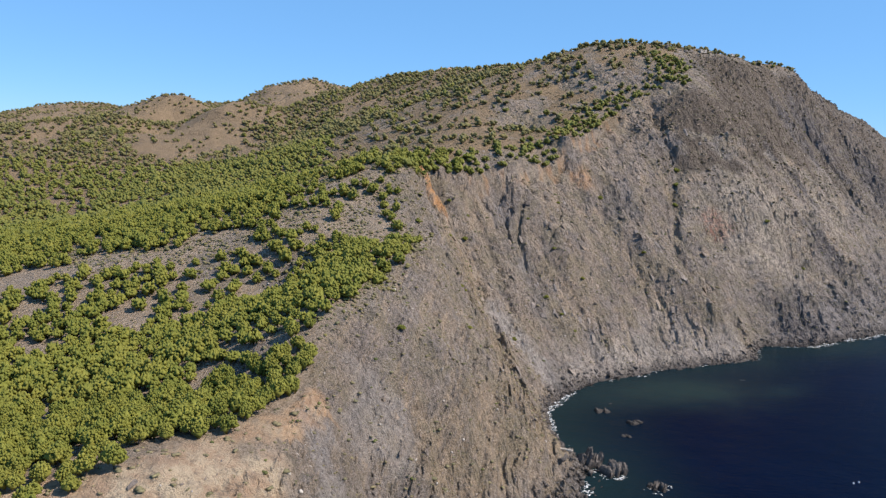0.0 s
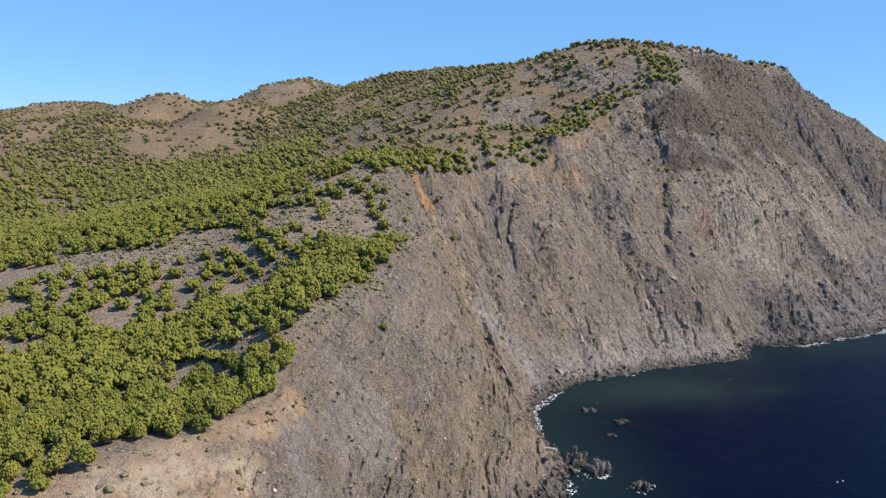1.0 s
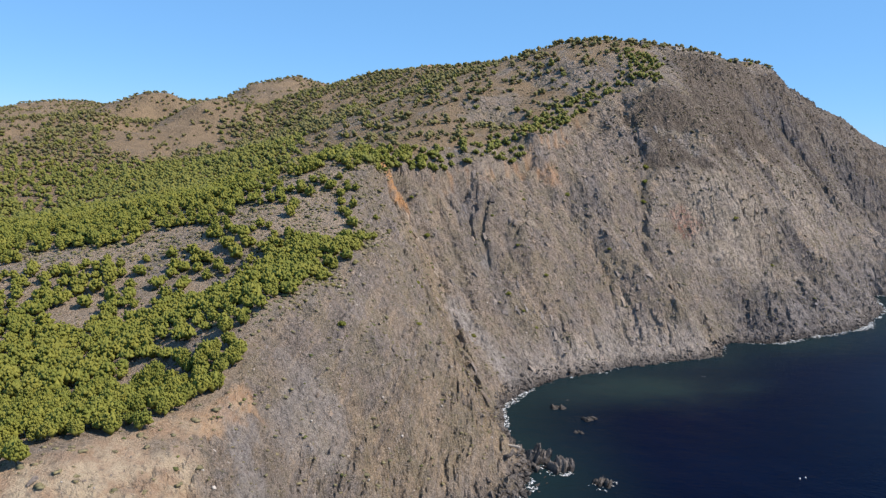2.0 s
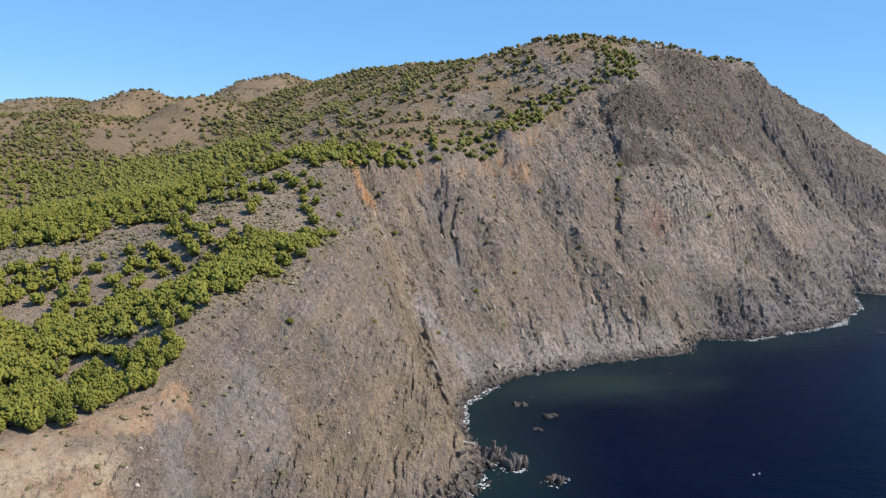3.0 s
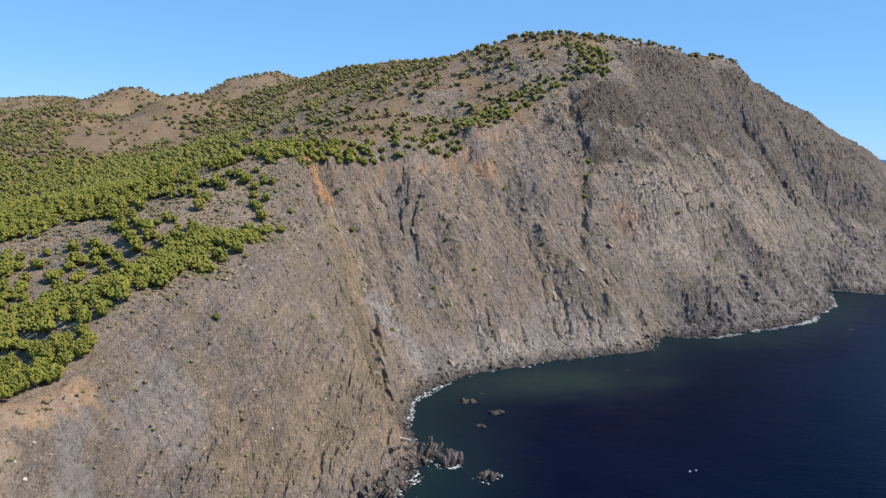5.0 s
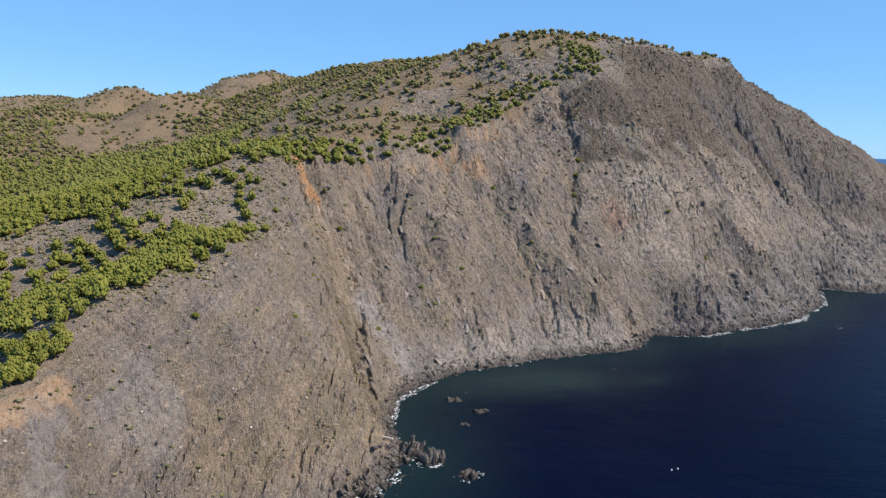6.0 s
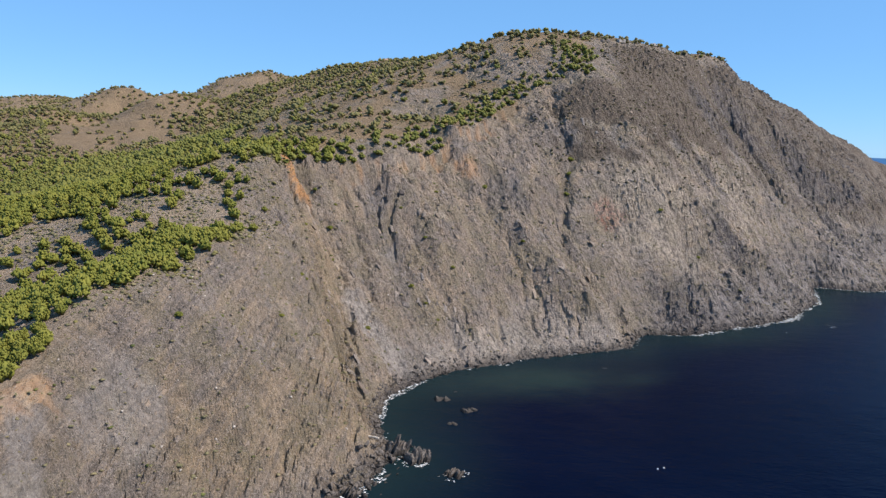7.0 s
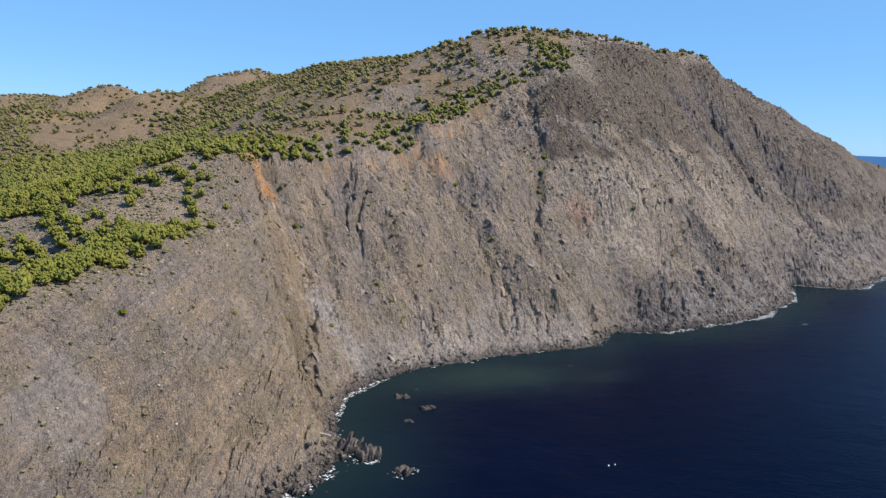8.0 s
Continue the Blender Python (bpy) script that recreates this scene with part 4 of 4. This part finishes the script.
x, y, rng = scatter(-720, 400, 380, 1000, 5.6, 102)
keep = rng.random(len(x)) < wood(x, y)
x, y = x[keep], y[keep]
z, *_ = land(x, y)
brow = (np.interp(y, edge_line[:, 0], edge_line[:, 1]) - x < 30) | (x + 0.12 * (y - 400) < -62)
pine = brow & (y < 640) | (rng.random(len(x)) < 0.12)
for name, m, shapes, low, big, material, label in (
        ("valley_pines", pine, [crown_shape(260 + k, 6, 0.42, 6) for k in range(8)], 2.0, 3.3, VALLEY_LEAF, "green pines filling the valley and lining the cliff top"),
        ("hill_bushes", ~pine, [crown_shape(270 + k, 4, 0.46, 5) for k in range(8)], 1.4, 3.7, HILL_LEAF, "olive bushes and small pines dotted over the dry hill")):
    size = rng.uniform(low, big, m.sum())
    spread(name, shapes, x[m], y[m], z[m] - 0.3, size, size * rng.uniform(0.8, 1.25, m.sum()), rng, material, label, "wood")
x, y, rng = scatter(-1100, 120, 1000, 1560, 9.6, 103)
keep = rng.random(len(x)) < wood(x, y)
x, y = x[keep], y[keep]
z, *_ = land(x, y)
size = rng.uniform(2.0, 4.0, len(x))
spread("far_wood", [crown_shape(280 + k, 3, 0.45, 5) for k in range(6)], x, y, z - 0.3, size, size, rng, HILL_LEAF, "far pines dotted over the hill crests", "wood")

# low scrub over cliffs and clearings
bush_shapes = [tufts(np.column_stack([rng.uniform(-0.6, 0.6, 3), rng.uniform(-0.6, 0.6, 3), rng.uniform(0.1, 0.4, 3)])[:2], rng.uniform(0.5, 0.85, 2), rng) for k in range(6)]
for name, gap, seed, material, chance, label in (("dry_scrub", 3.0, 111, SCRUB, 0.62, "grey-brown dry scrub dotted over the slopes"), ("green_scrub", 7.5, 112, GREEN_SCRUB, 0.30, "olive-green low bushes among the rocks")):
    x, y, rng = scatter(-160, 560, 120, 800, gap, seed)
    z = lie(x, y)
    keep = (z > 6) & (rng.random(len(x)) < chance * (0.25 + 0.75 * step(-0.35, 0.35, fbm(x / 22, y / 22, 3, seed))))
    x, y = x[keep], y[keep]
    z, sl, *_ = land(x, y)
    size = rng.uniform(0.35, 1.0, len(x)) ** 1.3 * 1.1 + 0.15
    spread(name, bush_shapes, x, y, z - 0.05, size, size * 0.6, rng, material, label, "scrub")


for name, box, gap, low, high, material, label in (
        ("plateau_scrub", (-190, 12, 150, 405), 2.1, 0.4, 1.25, GREY_SCRUB, "grey-green low scrub covering the bare plateau"),
        ("olive_bushes", (-190, 12, 150, 405), 4.4, 0.7, 1.7, HILL_LEAF, "olive-green bushes between the pines"),
        ("cliff_heath", (140, 520, 470, 880), 4.6, 0.6, 1.7, HEATH, "dark heath and dry bushes over the upper cliff")):
    x, y, rng = scatter(*box, gap, 121)
    z = lie(x, y)
    keep = (rng.random(len(x)) < 0.25 + 0.7 * step(-0.3, 0.3, fbm(x / 14, y / 14, 3, 122))) & (z > 60)
    off = x - np.interp(y, RIM_Y, RIM_X)
    keep &= (off > 6) if name == "cliff_heath" else (x < np.interp(y, edge_line[:, 0], edge_line[:, 1]) + 3)
    keep &= (z > 85) | (name != "cliff_heath")
    x, y = x[keep], y[keep]
    z, *_ = land(x, y)
    size = rng.uniform(low, high, len(x))
    spread(name, bush_shapes, x, y, z - 0.05, size, size * 0.85, rng, material, label, "scrub")


# ---- rocks ----
def ball(level):
    bm = bmesh.new()
    bmesh.ops.create_icosphere(bm, subdivisions=level, radius=1.0)
    verts, faces = np.array([v.co[:] for v in bm.verts]), np.array([[v.index for v in f.verts] for f in bm.faces])
    bm.free()
    return verts, faces


BALLS = {k: ball(k) for k in (1, 2, 3)}


def chiselled(seed, level, cuts=9, stretch=(1, 1, 1)):
    """A broken block: a ball cut flat by chance planes, with a rough skin."""
    rng = np.random.default_rng(seed)
    verts, faces = BALLS[level]
    verts = verts.copy()
    for k in range(cuts):
        n = rng.normal(0, 1, 3)
        n /= np.linalg.norm(n)
        over = np.maximum(0, verts @ n - rng.uniform(0.30, 0.62))
        verts -= over[:, None] * n
    if level > 2:
        a = wave(verts[:, 0] * 2.2 + seed, verts[:, 1] * 2.2 + verts[:, 2] * 1.3, seed) + 0.5 * wave(verts[:, 0] * 5 + seed, verts[:, 1] * 5 - verts[:, 2] * 4, seed + 1)
        verts *= (1 + 0.10 * a)[:, None]
    return verts * np.array(stretch), faces


def slab(seed, thick, deep, tall, level):
    """One steep plate of rock with a broken upper edge."""
    rng = np.random.default_rng(seed)
    verts, faces = BALLS[level]
    box = np.sign(verts) * np.abs(verts) ** 0.30
    for cut in range(5):
        n = rng.normal(0, 1, 3) * (0.35, 1.0, 1.0)
        n[2] = abs(n[2]) + 0.2
        n /= np.linalg.norm(n)
        box = box - np.maximum(0, box @ n - rng.uniform(0.72, 1.0))[:, None] * n
    box = box + rng.uniform(-1, 1, box.shape) * (0.16, 0.10, 0.09)
    return box * (thick, deep, tall), faces


for i, (rx, ry, wide, high) in enumerate(SEA_ROCKS):
    big = high > 3
    rock = tagged(new("sea_rock"), "jagged grey slabs of rock rising from the surf" if big else "low dark rock awash in the sea", "rock", "rocks off the shore")
    rock.matrix_basis = pose(rx, ry, -0.5 if big else -0.25, 0, 0, 24 * (i % 3) - 20)
    plates = 8 if big else 3
    for k in range(plates):
        along = (k - (plates - 1) / 2) / plates
        seed = 400 + 11 * i + k
        tall = high * (0.60 if big else 0.55) * (1 - 1.1 * along * along) * (0.9 + 0.14 * math.sin(seed * 2.3))
        piece = new("slab", array_mesh("slab", *slab(seed, 1.0 * wide / plates, 0.62 * wide * (0.85 + 0.2 * math.cos(seed * 1.7)), tall, 3 if big else 2), ROCK, False))
        piece.parent = rock
        piece.matrix_basis = pose(along * 1.35 * wide, 0.12 * wide * math.sin(seed * 3.1), 0, 5 * math.sin(seed), 24, 6 * math.cos(seed * 1.3))

# boulders along the foot of the cliffs
rng = np.random.default_rng(77)
n = 9000
leg_no = rng.integers(4, 24, n)
t = rng.random(n)
bx, by = shore[leg_no, 0] + t * leg[leg_no, 0] + 1.5 * out_x[leg_no] + rng.normal(0, 4.0, n), shore[leg_no, 1] + t * leg[leg_no, 1] + 1.5 * out_y[leg_no] + rng.normal(0, 4.0, n)
bz = land(bx, by)[0]
fit_in = (bz > -1.1) & (bz < 5.5)
bx, by, bz = bx[fit_in], by[fit_in], bz[fit_in]
LARGE = 250
head = np.array([(44 + 15 * rng.random() + 0.3 * k, 222 + 1.25 * k + 5 * rng.random()) for k in range(34)])
bx[:34], by[:34] = head[:, 0], head[:, 1]
bz[:34] = np.maximum(land(bx[:34].copy(), by[:34].copy())[0], -0.6)
block_meshes = [array_mesh("boulder", *chiselled(500 + k, 2, 10, (1, 0.8, 0.75)), ROCK, False) for k in range(10)]
for i in range(LARGE):
    size = 0.9 + 1.5 * rng.random() if i < 34 else 0.8 + 1.9 * rng.random() ** 1.6
    b = tagged(new("boulder", block_meshes[i % 10]), "great dark block of slate tumbled onto the headland" if i < 34 else "angular grey boulder lying at the foot of the cliff", "boulder", "boulders along the shore")
    b.matrix_basis = pose(bx[i], by[i], bz[i] + 0.25 * size, rng.uniform(0, 360), rng.uniform(-30, 30), rng.uniform(0, 360)) @ Matrix.Diagonal((size * rng.uniform(0.9, 1.4), size * rng.uniform(0.55, 1.0), size * rng.uniform(0.6, 1.0), 1))
size = 0.35 + 1.2 * rng.random(len(bx) - LARGE) ** 2.2
spread("shore_rubble", [chiselled(520 + k, 1, 8, (1, 0.8, 0.7)) for k in range(8)], bx[LARGE:], by[LARGE:], bz[LARGE:] + 0.1, size, size, rng, ROCK, "dark broken rubble along the waterline", "rubble")
x, y, rng = scatter(-80, 540, 130, 760, 5.5, 113)
z = lie(x, y)
keep = (z > 8) & (rng.random(len(x)) < 0.42)
x, y = x[keep], y[keep]
z, sl, *_ = land(x, y)
ok = sl > 0.45
size = 0.18 + 0.75 * rng.random(ok.sum()) ** 3
spread("loose_stones", [chiselled(540 + k, 1, 8, (1, 0.8, 0.7)) for k in range(5)], x[ok], y[ok], z[ok] + 0.1, size, size, rng, PALE, "pale loose stones strewn down the slopes", "stones")

# ledges and broken ribs of rock standing out of the cliffs
def lay(x, y):
    """The ground's height, and its outward and downhill directions."""
    z = land(x, y)[0]
    e = 3.0
    gx_, gy_ = (lie(x + e, y) - lie(x - e, y)) / (2 * e), (lie(x, y + e) - lie(x, y - e)) / (2 * e)
    n = np.column_stack([-gx_, -gy_, np.ones_like(x)])
    n /= np.linalg.norm(n, axis=1)[:, None]
    d = np.column_stack([-gx_, -gy_, -(gx_ ** 2 + gy_ ** 2)])
    return z, n, d / (np.linalg.norm(d, axis=1)[:, None] + 1e-9), np.hypot(gx_, gy_)


def ledges(name, gap, seed, low, high, level, chance, label, material, slaty):
    x, y, rng = scatter(-90, 620, 120, 880, gap, seed)
    rough = fbm(x / 18, y / 18, 3, seed) + 0.5 * fbm(x / 60, y / 60, 2, seed + 3)
    keep = (lie(x, y) > 5) & (rng.random(len(x)) < chance * step(-0.25, 0.55, rough))
    x, y = x[keep], y[keep]
    z, n, d, sl = lay(x, y)
    ok = (sl > 0.42) & ((sl > 0.6) | (x > np.interp(y, edge_line[:, 0], edge_line[:, 1]) + 4))
    blue = (x > 385 + 40 * wave(x / 40, y / 40, 101)) | (x > 205) & (z < 30 - 0.02 * (x - 330) + 10 * wave(x / 30, y / 30, 51))
    heathy = (x > 170) & (z > 96 + 14 * wave(x / 34, y / 34, 45)) & (rng.random(len(x)) < 0.65)
    ok &= (y > 402 - 2.6 * x) | (rng.random(len(x)) < 0.5)
    ok &= (blue if slaty else ~blue & ~heathy)
    x, y, z, n, d = x[ok], y[ok], z[ok], n[ok], d[ok]
    turn = np.where(x > 200, rng.uniform(-1.6, 1.6, len(x)), rng.normal(0, 0.30, len(x)))
    side = np.cross(n, d)
    long = d * np.cos(turn)[:, None] + side * np.sin(turn)[:, None]
    bed = np.array((0.12, 0.94, 0.33)) - n * (n @ np.array((0.12, 0.94, 0.33)))[:, None] + 0.15 * side * rng.normal(0, 1, len(x))[:, None]
    long = np.where((y < 402 - 2.6 * x)[:, None], bed / np.linalg.norm(bed, axis=1)[:, None], long)
    across = np.cross(n, long)
    size = low + (high - low) * np.where(y < 402 - 2.6 * x, 0.35, 1.0) * rng.random(len(x)) ** 2.4
    wide, tall = size * rng.uniform(0.35, 0.75, len(x)), size * rng.uniform(0.28, 0.55, len(x))
    size = size * rng.uniform(0.8, 1.6, len(x)) * np.where(x > 200, 0.75, 1.0)
    all_verts, all_faces, base = [], [], 0
    kind = rng.integers(0, 8, len(x))
    for k in range(8):
        verts, faces = chiselled(600 + k, level, 10)
        m = np.nonzero(kind == k)[0]
        v = (verts[None, :, 0, None] * (across[m] * wide[m, None])[:, None] + verts[None, :, 1, None] * (long[m] * size[m, None])[:, None]
             + verts[None, :, 2, None] * (n[m] * tall[m, None])[:, None] + np.column_stack([x[m], y[m], z[m]])[:, None])
        all_verts.append(v.reshape(-1, 3))
        all_faces.append((faces[None] + len(verts) * np.arange(len(m))[:, None, None]).reshape(-1, 3) + base)
        base += len(m) * len(verts)
    me = array_mesh(name, np.vstack(all_verts), np.vstack(all_faces), material, False)
    tagged(new(name, me), label, "rock", kind="stuff")


for slaty, material, prefix, hue in ((False, OUTCROP, "rock", "grey-brown schist"), (True, SLATE, "slate", "dark blue-grey slate")):
    ledges(prefix + "_ledges", 4.6, 131, 1.3, 4.0, 2, 0.85, "broken ribs and ledges of " + hue + " on the cliffs", material, slaty)
    ledges(prefix + "_chips", 2.3, 137, 0.5, 1.5, 1, 0.8, "small angular stones of " + hue + " covering the cliffs", material, slaty)

# a bleached timber washed up on the rocks
bm = bmesh.new()
bmesh.ops.create_cone(bm, cap_ends=True, segments=10, radius1=0.42, radius2=0.30, depth=5.0)
for v in bm.verts:
    v.co.x += 0.06 * math.sin(v.co.z * 1.7) + 0.03 * math.sin(v.co.z * 5 + v.co.y * 9)
me = bpy.data.meshes.new("driftwood")
bm.to_mesh(me), bm.free()
me.materials.append(WOOD)
log = tagged(new("driftwood", me), "bleached pale timber washed up on the rocks", "driftwood")
log.matrix_basis = pose(53.2, 259.3, float(land(np.array([53.2]), np.array([259.3]))[0][0]) + 0.35, 84, 0, 60)

# crags on the skyline
for i in range(18):
    summit = i < 9
    k = i - 9
    rx = 190 + 5.2 * i if summit else (-8 + 5.5 * k if k < 5 else 20 + 8.0 * (k - 5))
    ry = 664 + 2.6 * i + rng.uniform(-4, 4) if summit else 936 - 1.0 * k
    size = rng.uniform(2.8, 4.6) if summit else (rng.uniform(6.5, 7.5) if k < 5 else rng.uniform(4.5, 5.5))
    me = array_mesh("crag", *chiselled(560 + i, 2, 9, (0.8, 0.8, 1.35)), ROCK if summit else TAN, False)
    crag_rock = tagged(new("crag", me), "weathered grey rock on the summit" if summit else "pinkish tan rock face along the ridge", "rock", "crags on the skyline")
    crag_rock.matrix_basis = pose(rx, ry, float(land(np.array([rx]), np.array([ry]))[0][0]) - (0.2 if summit else 0.85) * size, rng.uniform(-10, 10), rng.uniform(-10, 10), rng.uniform(0, 360)) @ Matrix.Diagonal((size, size, size, 1))

# ruined stone huts on the summit
def ruin(x, y, long, wide, high, turn):
    hut = tagged(new("ruined_hut"), "roofless pale stone hut in ruins on the summit", "ruin", "ruins on the summit")
    hut.matrix_basis = pose(x, y, float(land(np.array([x]), np.array([y]))[0][0]) - 0.4, 0, 0, turn)
    for k, (cx, cy, length, angle) in enumerate(((0, -wide / 2, long, 0), (0, wide / 2, long, 0), (-long / 2 + 0.25, 0, wide - 1.0, 90), (long / 2 - 0.25, 0, wide - 1.0, 90))):
        bm = bmesh.new()
        cuts = 8
        rows = []
        for j in range(cuts + 1):
            px = -length / 2 + length * j / cuts
            top = high * (0.55 + 0.45 * random.random()) * (0.35 if k == 0 and j in (4, 5) else 1.0)
            rows.append([bm.verts.new((px, side, level)) for side in (-0.25, 0.25) for level in (0.0, top)])
        for left, right in zip(rows[:-1], rows[1:]):
            for p, q in ((0, 1), (1, 3), (3, 2), (2, 0)):
                bm.faces.new((left[p], left[q], right[q], right[p]))
        bm.faces.new((rows[0][0], rows[0][2], rows[0][3], rows[0][1]))
        bm.faces.new((rows[-1][0], rows[-1][1], rows[-1][3], rows[-1][2]))
        bmesh.ops.recalc_face_normals(bm, faces=bm.faces)
        wall = bpy.data.meshes.new("wall")
        bm.to_mesh(wall), bm.free()
        wall.materials.append(PALE)
        piece = new("wall", wall)
        piece.parent, piece.location, piece.rotation_euler = hut, (cx, cy, 0), (0, 0, radians(angle))


ruin(243.0, 700.0, 7.0, 5.0, 3.6, 20)
ruin(285.0, 737.0, 6.0, 4.5, 2.6, 35)

# two white mooring buoys
buoy_body, buoy_faces = ball(2)
buoy_body = buoy_body * np.where(buoy_body[:, 2:3] > 0.5, (0.8, 0.8, 1.25), (1, 1, 1))
buoy_mesh = array_mesh("float", buoy_body * 0.32, buoy_faces, BUOY)
bm = bmesh.new()
bmesh.ops.create_cone(bm, cap_ends=True, segments=10, radius1=0.07, radius2=0.05, depth=0.5)
stem_mesh = bpy.data.meshes.new("stem")
bm.to_mesh(stem_mesh), bm.free()
stem_mesh.materials.append(ROCK)
for bx_, by_ in ((158.4, 251.4), (161.0, 252.4)):
    buoy = tagged(new("buoy"), "small white mooring buoy floating on the sea", "buoy", "mooring buoys")
    buoy.matrix_basis = pose(bx_, by_, 0.08)
    new("float", buoy_mesh).parent = buoy
    stem = new("stem", stem_mesh)
    stem.parent, stem.location = buoy, (0, 0, 0.5)

# the sea's far rim: an upright band whose hazy brightness is emission
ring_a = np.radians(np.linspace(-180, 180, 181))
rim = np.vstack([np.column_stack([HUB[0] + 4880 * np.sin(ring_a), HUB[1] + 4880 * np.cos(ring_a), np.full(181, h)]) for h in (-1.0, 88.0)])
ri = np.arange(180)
tagged(new("backdrop", array_mesh("backdrop", rim, np.column_stack([ri, ri + 1, ri + 182, ri + 181]), FAR_SEA_GLOW)), "self-lit blue band standing in for the hazy sea at the horizon", "sea", kind="structure")

# single bushes on the cliffs
for i, (x_, y_, size) in enumerate(((62.5, 387.6, 1.9), (-9, 232, 1.6), (105, 466, 2.4), (74, 440, 1.5), (85, 405, 1.6), (17, 395, 1.8), (36, 304, 1.4), (128, 438, 1.6), (232, 505, 2.2), (262, 508, 1.8), (20, 382, 1.3), (166, 505, 2.6), (168, 514, 2.8), (163, 496, 2.2),
                                         (13.6, 327, 1.3), (15.5, 329.5, 1.1), (26, 323, 1.6), (15.5, 274, 1.3), (42, 354, 1.7), (70.5, 383, 1.2), (77, 378, 1.3), (7.4, 402, 1.4), (18, 405, 1.3), (8, 369, 1.3), (69, 412, 1.4), (54, 421, 1.2))):
    bush = tagged(new("cliff_bush", crowns[i % 8]), "round green bush clinging to the cliff", "bush", "bushes on the cliffs")
    bush.matrix_basis = pose(x_, y_, float(land(np.array([x_ * 1.0]), np.array([y_ * 1.0]))[0][0]) - 0.4 * size, 0, 0, 47 * i) @ Matrix.Diagonal((size, size, size * 0.9, 1))
